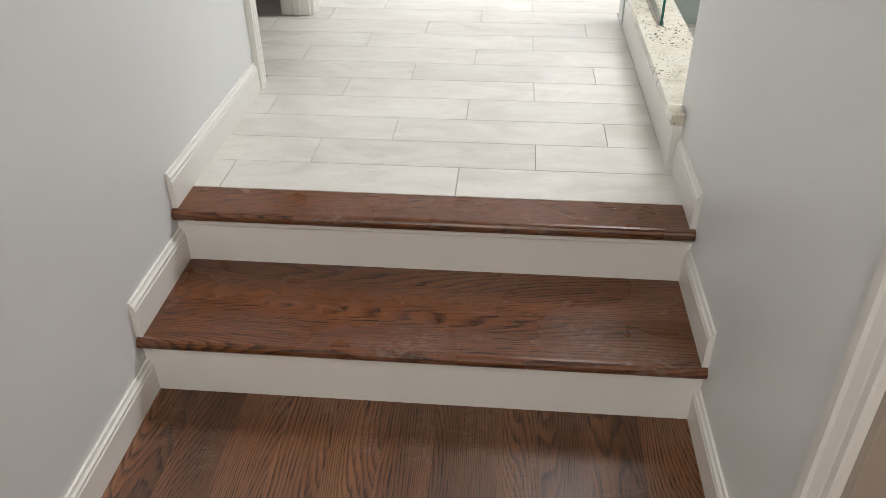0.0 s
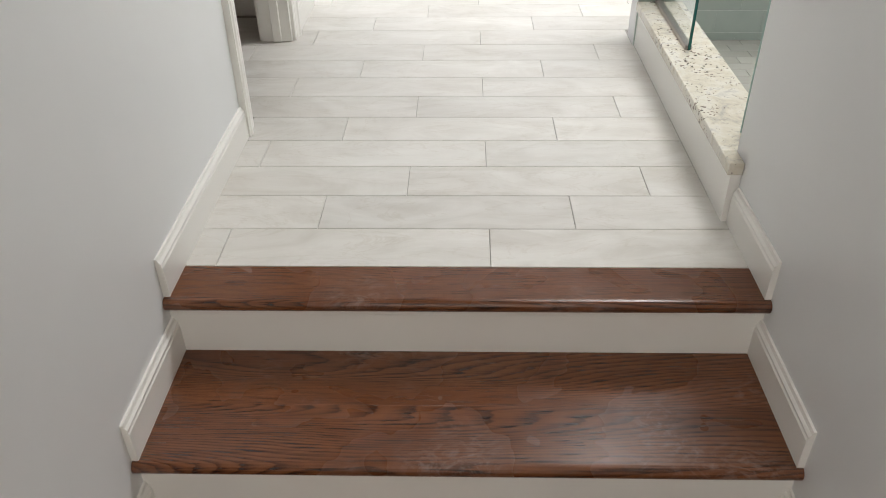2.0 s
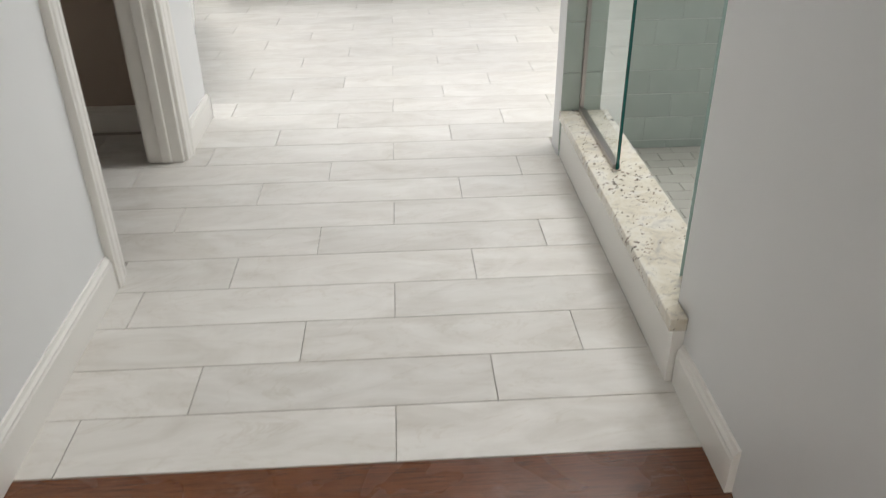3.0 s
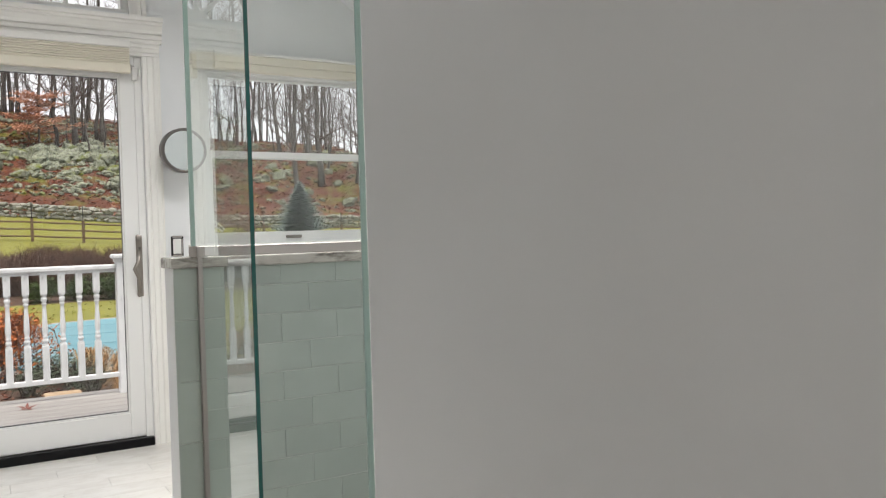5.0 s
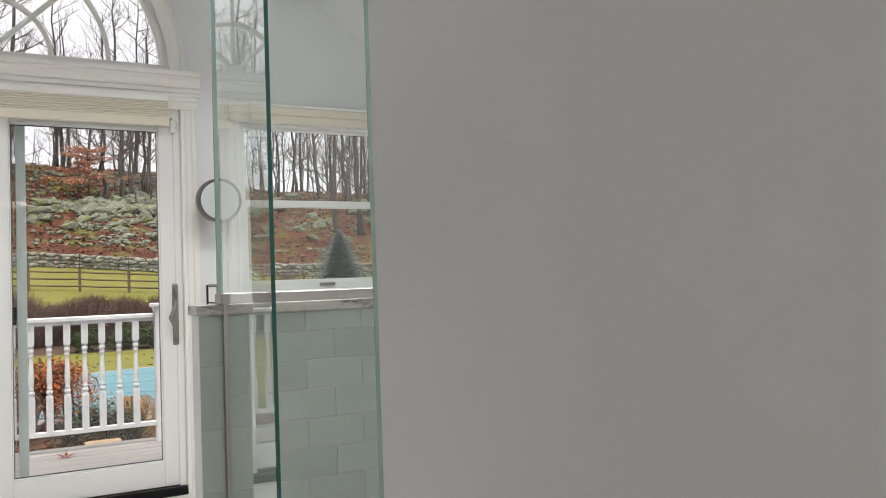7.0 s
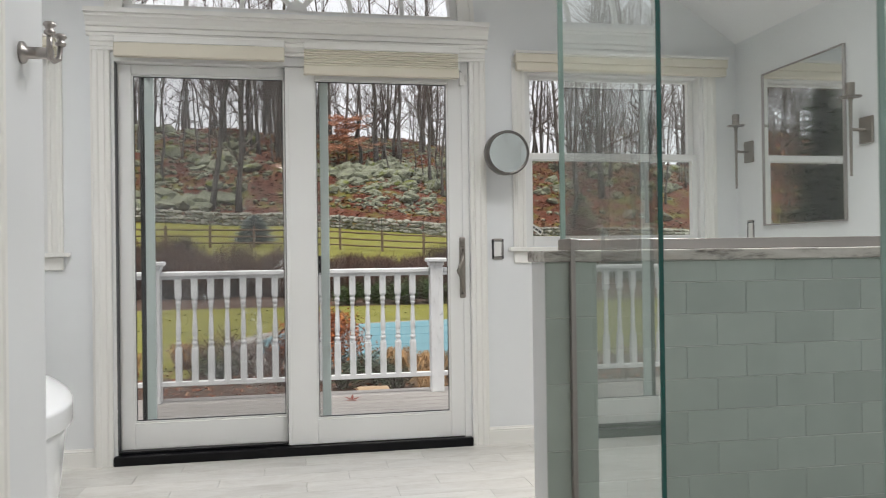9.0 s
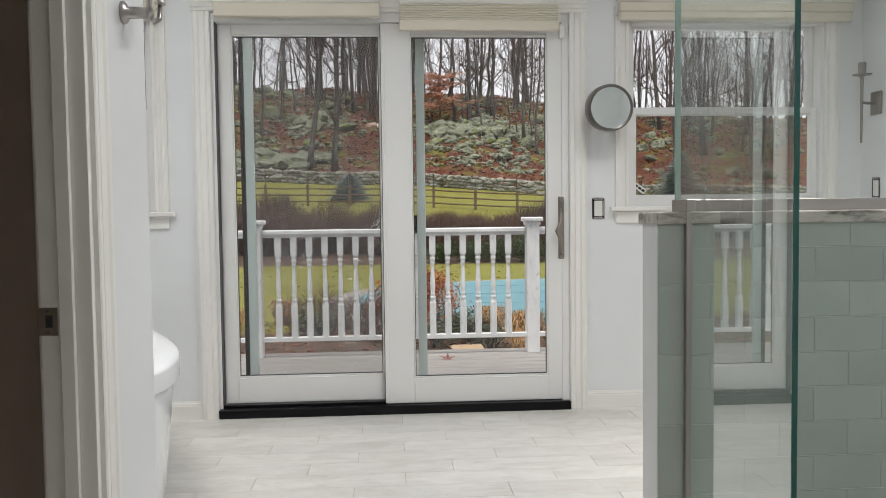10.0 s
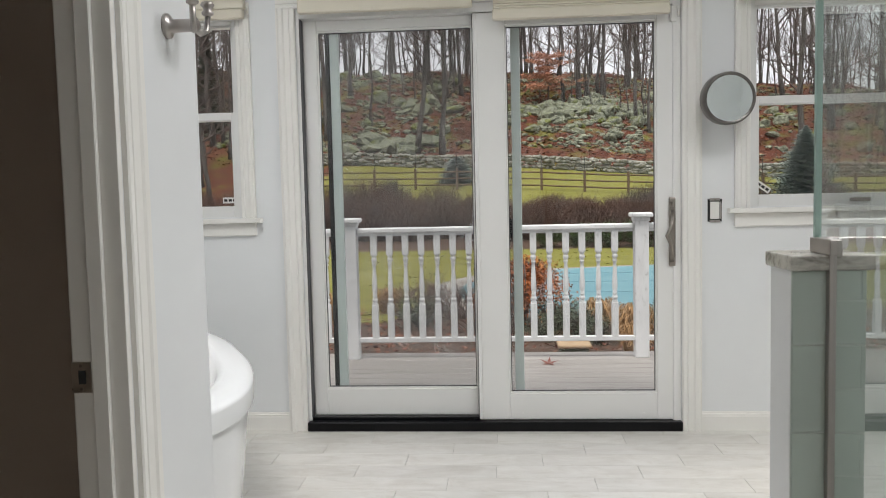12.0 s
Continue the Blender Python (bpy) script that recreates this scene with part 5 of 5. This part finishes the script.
mp.matrix_basis = pose(1.0, 11.5, ground(1.0, 11.5)) @ Matrix.Scale(0.80, 4)


def conifer(label, h, r, seed, n, spread=0.8, mat=None, group="spruces", name="blue_spruce"):
    rng = random.Random(seed)
    t = thing(name, label, "tree", (0, 0, 0), group)
    part("trunk", tube(bmesh.new(), [(0, 0, -0.1), (0, 0, h * 0.5), (0, 0, h * 0.97)], [0.05 * h ** 0.5, 0.03 * h ** 0.5, 0.01], 6), M_BARK, t)
    bm = bmesh.new()
    for k in range(n):
        f = (k + rng.random()) / n
        z = h * (0.04 + 0.94 * f)
        reach = r * (1 - f) ** spread * rng.uniform(0.72, 1.08) + 0.05
        a = k * 2.399 + rng.uniform(-0.3, 0.3)
        d, s = Vector((math.cos(a), math.sin(a), 0)), Vector((-math.sin(a), math.cos(a), 0))
        for j in range(7):
            q = (j + 0.6) / 7
            c = d * reach * q + Vector((0, 0, z - 0.22 * reach * q + 0.10 * reach * q * q))
            wd = reach * 0.20 * (1.15 - q) + 0.03
            for sg in (-1, 1):
                tip = c + s * sg * wd * 1.5 + d * wd * 0.9 + Vector((0, 0, rng.uniform(-0.10, 0.03) * wd * 4))
                b0, b1 = c - d * wd * 0.5, c + d * wd * 0.6
                bm.faces.new([bm.verts.new(b0), bm.verts.new(b1 + Vector((0, 0, 0.03))), bm.verts.new(tip)])
                lo = c + s * sg * wd * 0.9 - Vector((0, 0, wd * 0.7))
                bm.faces.new([bm.verts.new(b0), bm.verts.new(b1), bm.verts.new(lo)])
    part("crown", bm, mat or M_SPRUCE, t, "needled boughs")
    return t


sp = conifer("blue-green spruce in front of the stone wall", 4.0, 2.5, 31, 210)
sp.matrix_basis = pose(17.1, 44, ground(17.1, 44) - 0.1)
sp2 = conifer("low wide blue-green spruce on the upper lawn", 1.65, 1.55, 32, 170, 0.5)
sp2.matrix_basis = pose(-1.9, 47.6, ground(-1.9, 47.6) - 0.1)


fir = conifer("dark green conifer in the woods beside the garden", 9.0, 2.4, 33, 210, 0.75, M_FIR, "woodland conifers", "dark_conifer")
scatter(fir, [(-27, 40), (-31, 46), (-24, 50), (-35, 52), (-29, 57), (-39, 47), (-22, 61), (-33, 63), (-17.5, 31), (-19.5, 33.5), (-25, 39.5), (-28, 43)], 12, 0.8, 1.25)


# bare woodland trees
def bare_tree(name, seed, h, rad, lean, label, detail):
    rng = random.Random(seed)
    t = thing(name, label, "tree", (0, 0, 0), "bare woodland trees")
    pts, rs, p = [], [], Vector((0, 0, -0.4))
    n = 9
    dx, dy = lean
    for k in range(n + 1):
        f = k / n
        pts.append(Vector((dx * f * h + rng.uniform(-0.14, 0.14) * (f > 0), dy * f * h + rng.uniform(-0.14, 0.14) * (f > 0), f * h - 0.4)))
        rs.append(rad * (1.0 - 0.82 * f) + (rad * 0.35 if k == 0 else 0))
    part("trunk", tube(bmesh.new(), pts, rs, 8), M_BARK, t, "", True)
    bm = bmesh.new()

    def grow(start, d, length, r, depth):
        path, cur, q = [start], start.copy(), d.copy()
        for _ in range(3):
            q = (q + Vector((rng.uniform(-0.28, 0.28), rng.uniform(-0.28, 0.28), rng.uniform(-0.06, 0.22)))).normalized()
            cur = cur + q * length / 3
            path.append(cur.copy())
        tube(bm, path, [r, r * 0.72, r * 0.48, r * 0.2], 4 if depth < 2 else 3, False)
        if depth < detail:
            for _ in range(4 if depth == 0 else 3):
                i = rng.choice((1, 2, 2, 3))
                nd = (q + Vector((rng.uniform(-0.9, 0.9), rng.uniform(-0.9, 0.9), rng.uniform(-0.2, 0.7)))).normalized()
                grow(path[i], nd, length * rng.uniform(0.4, 0.65), r * 0.45, depth + 1)

    for k in range(18):
        f = rng.uniform(0.20, 0.97)
        i = min(int(f * n), n - 1)
        st = pts[i].lerp(pts[i + 1], f * n - i)
        a = rng.uniform(0, 6.283)
        up = rng.uniform(0.25, 1.1)
        grow(st, Vector((math.cos(a), math.sin(a), up)).normalized(), h * rng.uniform(0.12, 0.26) * (1.15 - 0.5 * f), rad * 0.36 * (1.1 - f * 0.7), 0)
    part("branches", bm, M_TWIG, t)
    return t


protos = [bare_tree("bare_tree", 40 + k, hh, rr, ln, "tall bare grey-barked woodland tree", 2) for k, (hh, rr, ln) in enumerate(((17, 0.19, (0.03, 0)), (15, 0.15, (-0.05, 0.02)), (19, 0.24, (0.0, 0.01)), (13, 0.11, (0.07, 0)), (16, 0.16, (-0.02, 0)), (14, 0.12, (0.02, 0.03)), (12, 0.09, (-0.08, 0)), (17, 0.18, (0.10, 0))))]
rng = random.Random(77)
saplings = [bare_tree("bare_sapling", 90 + k, hh, rr, ln, "thin bare grey woodland sapling", 1) for k, (hh, rr, ln) in enumerate(((9, 0.06, (0.04, 0)), (11, 0.08, (-0.05, 0)), (8, 0.05, (0.09, 0.02))))]
first = set()
for _ in range(230):
    y = rng.uniform(64, 98)
    x = rng.uniform(-0.6, 0.72) * y
    k = rng.randrange(3)
    m = pose(x, y, ground(x, y), rng.uniform(-5, 5), rng.uniform(-5, 5), rng.uniform(0, 360)) @ Matrix.Scale(rng.uniform(0.7, 1.25), 4)
    if k in first:
        copy_thing(saplings[k], m).matrix_basis = m
    else:
        saplings[k].matrix_basis = m
        first.add(k)
spots = [(-3.3, 55.5, 2), (-5.2, 56.2, 7), (6.2, 70.5, 0), (8.6, 72, 4), (10.3, 75, 2), (11.9, 60.5, 5), (11.4, 63, 1), (-12, 68, 0), (-9.5, 63, 3), (-1.2, 74, 4)]
while len(spots) < 195:
    y = rng.triangular(66, 112, 80)
    x = rng.uniform(-0.62, 0.74) * y
    if rng.random() < 0.12:
        y = rng.uniform(54, 68)
        x = rng.choice((rng.uniform(-0.6, -0.18), rng.uniform(0.30, 0.72))) * y
    spots.append((x, y, rng.randrange(8)))
side = random.Random(77)
for _ in range(45):
    y = side.triangular(60, 105, 76)
    spots.append((side.uniform(-0.98, -0.60) * y, y, side.randrange(8)))
for _ in range(34):
    y = side.uniform(31, 62)
    spots.append((side.uniform(-34, -12.5) - 0.12 * (y - 31), y, side.randrange(8)))
for _ in range(24):
    y = side.triangular(70, 118, 88)
    spots.append((side.uniform(-0.6, 0.74) * y, y, side.choice((1, 3, 5, 6))))
used = set()
for x, y, k in spots:
    m = pose(x, y, ground(x, y), rng.uniform(-3, 3), rng.uniform(-3, 3), rng.uniform(0, 360) if y > 57 else 0) @ Matrix.Scale(rng.uniform(0.8, 1.2), 4)
    if k in used:
        copy_thing(protos[k], m).matrix_basis = m
    else:
        protos[k].matrix_basis = m
        used.add(k)

# young beech that keeps its orange leaves
be = thing("young_beech", "young beech with layered orange-brown leaves", "tree", (0, 0, 0))
rng = random.Random(9)
bm, pts = bmesh.new(), []
tube(bm, [(0, 0, -0.3), (0.05, 0, 2.0), (-0.05, 0, 4.2)], [0.09, 0.06, 0.02], 6)
for k in range(42):
    z, a = rng.choice((1.4, 1.9, 2.4, 2.9, 3.3, 3.7)) + rng.uniform(-0.12, 0.12), rng.uniform(0, 6.283)
    o = rng.uniform(0.9, 3.2) * (1.1 - (z - 1.3) / 5)
    q0, q1 = Vector((0, 0, z)), Vector((o * math.cos(a), o * math.sin(a), z + rng.uniform(0.0, 0.5)))
    tube(bm, [q0, q0.lerp(q1, 0.5) + Vector((0, 0, 0.1)), q1], [0.025, 0.015, 0.006], 3, False)
    for _ in range(120):
        c = q0.lerp(q1, rng.uniform(0.3, 1.05))
        pts.append(c + Vector((rng.gauss(0, 0.22), rng.gauss(0, 0.22), rng.gauss(0, 0.06))))
part("limbs", bm, M_TWIG, be)
part("crown", leaf_quads(bmesh.new(), pts, 0.13, rng), M_BEECH, be, "orange-brown leaves")
be.matrix_basis = pose(5.0, 70.5, ground(5.0, 70.5)) @ Matrix.Scale(1.15, 4)


# ---- rocks, stone wall and fence ----
def rock_mesh(seed, squash):
    rng = random.Random(seed)
    bm = bmesh.new()
    for _ in range(30):
        p = Vector((rng.gauss(0, 1), rng.gauss(0, 1), rng.gauss(0, 1))).normalized() * rng.uniform(0.8, 1.08)
        bm.verts.new((p.x * 1.2, p.y * 0.9, max(-0.7, min(p.z, 0.86)) * squash))
    out = bmesh.ops.convex_hull(bm, input=list(bm.verts))
    bmesh.ops.delete(bm, geom=[g for g in out["geom_interior"] if isinstance(g, bmesh.types.BMVert)], context="VERTS")
    me = bpy.data.meshes.new("boulder")
    bm.to_mesh(me)
    bm.free()
    me.materials.append(M_ROCK)
    return me


rocks = [rock_mesh(k + 60, s) for k, s in enumerate((0.8, 0.62, 0.95, 0.7, 0.85, 0.6, 0.75, 1.0))]
block = thing("stone_pier", "mossy stone block with a flat tan slab in the mulch bed", "stone block", (1.5, 9.1, ground(1.5, 9.1)))
gz0 = ground(1.5, 9.1)
part("block", boxed(1.34, 1.66, 8.94, 9.26, gz0 - 0.1, gz0 + 0.13, 0.02, 2), M_MOSS, block, "dark mossy stone")
part("slab", boxed(1.31, 1.69, 8.91, 9.29, gz0 + 0.13, gz0 + 0.17, 0.015, 2), M_TANSTONE, block, "tan stone slab")
for x, y, s, q in ((7.3, 28.6, 0.75, 3), (8.9, 28.9, 0.6, 5), (3.0, 10.4, 0.28, 2), (3.7, 10.3, 0.26, 6), (4.5, 10.2, 0.3, 0)):
    b = tagged(new("garden_stone", rocks[q]), "grey rounded garden boulder beside the planting", "boulder", "garden boulders")
    b.matrix_basis = pose(x, y, ground(x, y) + 0.25 * s, 0, 0, 70 * q) @ Matrix.Scale(s, 4)
rng = random.Random(15)
places = []
for _ in range(135):
    y = rng.triangular(58.0, 73, 65)
    x = rng.gauss(8.6, 1.9 + 0.20 * (73 - y))
    places.append((x, y, rng.uniform(0.28, 0.66) * (1.0 if rng.random() < 0.75 else 1.5)))
for _ in range(80):
    x, y = rng.uniform(-24, -2), rng.uniform(57, 80)
    places.append((x, y, rng.uniform(0.3, 0.85)))
for _ in range(18):
    places.append((rng.gauss(-7.2, 1.3), rng.uniform(55, 58.5), rng.uniform(0.5, 0.95)))
for _ in range(70):
    x, y = rng.uniform(13, 42), rng.uniform(57, 78)
    places.append((x, y, rng.uniform(0.3, 0.8)))
for x, y, s in places:
    b = tagged(new("boulder", rng.choice(rocks)), "grey-green lichen-covered boulder on the slope", "boulder", "slope boulders")
    b.matrix_basis = pose(x, y, ground(x, y) + 0.30 * s, rng.uniform(-18, 18), rng.uniform(-18, 18), rng.uniform(0, 360)) @ Matrix.Diagonal((s * rng.uniform(0.8, 1.3), s, s * rng.uniform(0.75, 1.15), 1))


def stone_heap(name, label, places, mat, seed):
    """Many small stones joined; places: (x, y, z, sx, sy, sz)."""
    rng = random.Random(seed)
    t = bmesh.new()
    bmesh.ops.create_icosphere(t, subdivisions=1, radius=1.0)
    tv = np.array([v.co[:] for v in t.verts])
    tf = np.array([[v.index for v in f.verts] for f in t.faces])
    t.free()
    vs, fs = [], []
    for i, (x, y, z, sx, sy, sz) in enumerate(places):
        j = 1 + np.array([rng.uniform(-0.22, 0.22) for _ in range(len(tv))])[:, None]
        a = rng.uniform(0, 6.283) if sx == sy else rng.uniform(-0.15, 0.15)
        c = tv * j * np.array([sx, sy, sz])
        vs.append(np.stack([c[:, 0] * math.cos(a) - c[:, 1] * math.sin(a) + x, c[:, 0] * math.sin(a) + c[:, 1] * math.cos(a) + y, c[:, 2] + z], 1))
        fs.append(tf + i * len(tv))
    me = bpy.data.meshes.new(name)
    me.from_pydata(np.concatenate(vs).tolist(), [], np.concatenate(fs).tolist())
    me.materials.append(mat)
    return tagged(new(name, me), label, "stones", "", "stuff")


rng = random.Random(21)
small = []
for _ in range(3000):
    y = rng.uniform(56, 80)
    x = rng.choice((rng.gauss(8.0, 4.5), rng.uniform(-28, 46), rng.uniform(-24, -3)))
    s = rng.triangular(0.08, 0.42, 0.16)
    small.append((x, y, ground(x, y) + 0.05, s, s, s * 0.6))
stone_heap("loose_rocks", "loose grey-green rocks strewn over the leaf litter", small, M_ROCK, 1)
wall_st = []


def wall_y(x):
    return 51.6 - 1.0 * math.tanh(x / 12) + 0.25 * math.sin(x * 0.35)


x = -11.5
while x < 60:
    for lay in range(4):
        s = rng.uniform(0.17, 0.34)
        wall_st.append((x + rng.uniform(-0.12, 0.12), wall_y(x) + rng.uniform(-0.1, 0.1), ground(x, wall_y(x)) + 0.08 + 0.21 * lay + rng.uniform(-0.04, 0.04), s * 1.25, 0.28, rng.uniform(0.12, 0.17)))
    x += 0.40
stone_heap("dry_stone_wall", "low dry-laid fieldstone wall along the lawn", wall_st, M_STONE, 2)


def ground_flakes(name, label, category, n, pick, size, mat, seed, lift):
    """Flat curled leaves or tufts strewn over the ground, joined."""
    rng = random.Random(seed)
    vs, fs = [], []
    for i in range(n):
        x, y = pick(rng)
        z = ground(x, y) + rng.uniform(0.01, lift)
        a, s = rng.uniform(0, 6.283), size * rng.uniform(0.6, 1.4)
        t1, t2 = rng.uniform(-0.6, 0.9), rng.uniform(-0.6, 0.6)
        c, q = math.cos(a) * s, math.sin(a) * s
        vs += [(x - c, y - q, z), (x + q * 0.55, y - c * 0.55, z + t2 * s), (x + c, y + q, z + t1 * s), (x - q * 0.55, y + c * 0.55, z - t2 * s * 0.3)]
        fs.append((4 * i, 4 * i + 1, 4 * i + 2, 4 * i + 3))
    me = bpy.data.meshes.new(name)
    me.from_pydata(vs, [], fs)
    me.materials.append(mat)
    return tagged(new(name, me), label, category, "", "stuff")


ground_flakes("slope_leaves", "red-brown fallen leaves covering the slope", "leaves", 26000, lambda r: (r.uniform(-26, 44), r.uniform(52.6, 84)), 0.13, M_LEAVES, 3, 0.12)
ground_flakes("bed_leaves", "brown leaves and bark on the mulch bed", "leaves", 6000, lambda r: (r.uniform(-5, 6), r.uniform(6.0, 13.5)), 0.035, M_LEAVES, 4, 0.03)
ground_flakes("lawn_tufts", "yellow-green tufts of winter lawn grass", "grass", 6000, lambda r: (r.uniform(-14, 16), r.uniform(13.2, 27.5)) if r.random() < 0.6 else (r.uniform(-9.5, 26), r.uniform(37.5, 51)), 0.04, M_BLADES, 5, 0.03)


def fence_y(x):
    return 45.6 - 0.05 * x


fx = [-11.48 + 2.42 * k for k in range(20)]
for a, b in zip(fx, fx[1:]):
    f = thing("split_rail_fence", "weathered split-rail fence section", "fence", (a, fence_y(a), ground(a, fence_y(a))), "split-rail fence")
    za, zb = ground(a, fence_y(a)), ground(b, fence_y(b))
    part("post", boxed(a - 0.07, a + 0.07, fence_y(a) - 0.07, fence_y(a) + 0.07, za - 0.2, za + 1.22, 0.01), M_FENCE, f)
    part("stake", tube(bmesh.new(), [(a, fence_y(a) + 0.09, za), (a, fence_y(a) + 0.09, za + 2.0)], [0.022, 0.022], 5), M_DARK, f, "thin dark net stake")
    for k in range(3):
        h = 0.28 + 0.37 * k
        part("rail", tube(bmesh.new(), [(a, fence_y(a), za + h), ((a + b) / 2, (fence_y(a) + fence_y(b)) / 2, (za + zb) / 2 + h - 0.02), (b, fence_y(b), zb + h)], [0.05, 0.055, 0.045], 6), M_FENCE, f)

# ---- pieces of the floors and tiled walls ----
floor_ob = bpy.data.objects["floor"]
LEN, ROW, Y0 = 0.578, 0.1437, 0.122
bases = (0.655, 0.848, 0.462)
full_tile = None
JOINT = 0.0009


def floor_piece(name, x0, x1, y0, y1, z0, z1, mat, parent, share=None, bev=0.0012):
    """A piece about its own middle, so that alike pieces share a mesh."""
    if share is None:
        bm = boxed(-(x1 - x0) / 2, (x1 - x0) / 2, -(y1 - y0) / 2, (y1 - y0) / 2, -(z1 - z0), 0, bev)
        share = bpy.data.meshes.new(name)
        bm.to_mesh(share)
        bm.free()
        share.materials.append(mat)
    ob = new(name, share)
    ob.parent = parent
    ob.location = ((x0 + x1) / 2, (y0 + y1) / 2, z1)
    return share


def split_range(lo, hi, base, length):
    cuts = [lo]
    k = math.ceil((lo - base) / length)
    while base + k * length < hi - 0.004:
        if base + k * length > lo + 0.004:
            cuts.append(base + k * length)
        k += 1
    return cuts + [hi]


for r in range(26):
    y0, y1 = Y0 + r * ROW, min(Y0 + (r + 1) * ROW, D)
    if y1 - y0 < 0.01:
        continue
    ym = (y0 + y1) / 2
    lo = 0.0 if ym < 0.80 else (-1.15 if ym < 1.47 else (0.0 if ym < 1.84 else LX))
    if 1.47 < ym < 1.74:
        lo = -1.15
    hi = 1.199 if r < 2 else 1.176 if ym < 1.41 else (1.171 if ym < 1.50 else RX)
    cuts = split_range(lo, hi, bases[r % 3], LEN)
    for a, b in zip(cuts, cuts[1:]):
        whole = abs((b - a) - LEN) < 1e-4 and y1 - y0 > ROW - 1e-4
        me = floor_piece("tile", a + JOINT, b - JOINT, y0 + JOINT, y1 - JOINT, -0.006, 0.0, M_TILE, floor_ob, full_tile if whole else None, 0.0005)
        if whole:
            full_tile = me

# oak strips of the hall floor
hall_ob = bpy.data.objects["floor_hall"]
rng = random.Random(4)
sw = 0.108
k = 0
while k * sw < 1.9:
    x0, x1 = k * sw, min((k + 1) * sw, 1.88)
    y = -3.5 - rng.uniform(0, 0.9)
    while y < NOSE_LOW + 0.03:
        ln = rng.choice((0.9, 1.3, 1.7))
        ya, yb = max(y, -3.5), min(y + ln, NOSE_LOW + 0.035)
        if yb - ya > 0.02 and not (x0 > W and ya > -0.9):
            floor_piece("floorboard", x0 + 0.0001, x1 - 0.0001, ya + 0.0001, yb - 0.0001, FLOOR_LOW - 0.012, FLOOR_LOW, M_PLANK, hall_ob, None, 0.0003)
        y += ln
    k += 1

# shower floor tiles
sh_ob = bpy.data.objects["floor_shower"]
tm = None
for r in range(19):
    y0 = 0.395 + r * 0.0535
    for c in range(17):
        x0 = 1.318 + c * 0.1035 - (0.052 if r % 2 else 0)
        if x0 < 1.31 or x0 + 0.1 > RX:
            continue
        tm = floor_piece("tile", x0 + 0.0008, x0 + 0.1027, y0 + 0.0008, y0 + 0.0527, 0.014, 0.017, M_MOSAIC, sh_ob, tm, 0.001)

# celadon subway tiles on the low wall
hw_ob = bpy.data.objects["half_wall_grout"]
tile_mesh = {}
TH, TL = 0.0748, 0.1515
r = 0
z1 = 0.9915
ztop = 0.941
while z1 > 0.02:
    z0 = ztop if r == 0 else max(z1 - TH, 0.016)
    base = 1.4355 if r % 2 == 0 else 1.5105
    cuts = split_range(1.2325, RX - 0.002, base, TL)
    for a, b in zip(cuts, cuts[1:]):
        key = (round(b - a, 4), round(z1 - z0, 4))
        if key not in tile_mesh:
            bm = boxed(-(b - a) / 2 + 0.0004, (b - a) / 2 - 0.0004, -0.0025, 0, -(z1 - z0) / 2 + 0.0011, (z1 - z0) / 2 - 0.0011, 0.0009)
            me = bpy.data.meshes.new("tile")
            bm.to_mesh(me)
            bm.free()
            me.materials.append(M_GREEN)
            tile_mesh[key] = me
        ob = new("tile", tile_mesh[key])
        ob.parent = hw_ob
        ob.location = ((a + b) / 2, 1.4047, (z0 + z1) / 2)
    z1 = z0
    r += 1
# upright tiles that end the tiling at the shower's corner
z1 = 0.9915
while z1 > 0.02:
    z0 = max(z1 - 2 * TH, 0.016) if z1 < 0.99 else ztop - TH
    bm = boxed(-0.0296, 0.0296, -0.0025, 0, -(z1 - z0) / 2 + 0.0011, (z1 - z0) / 2 - 0.0011, 0.0009)
    me = bpy.data.meshes.new("tile")
    bm.to_mesh(me)
    bm.free()
    me.materials.append(M_GREEN)
    ob = new("tile", me)
    ob.parent = hw_ob
    ob.location = (1.2022, 1.4047, (z0 + z1) / 2)
    z1 = z0
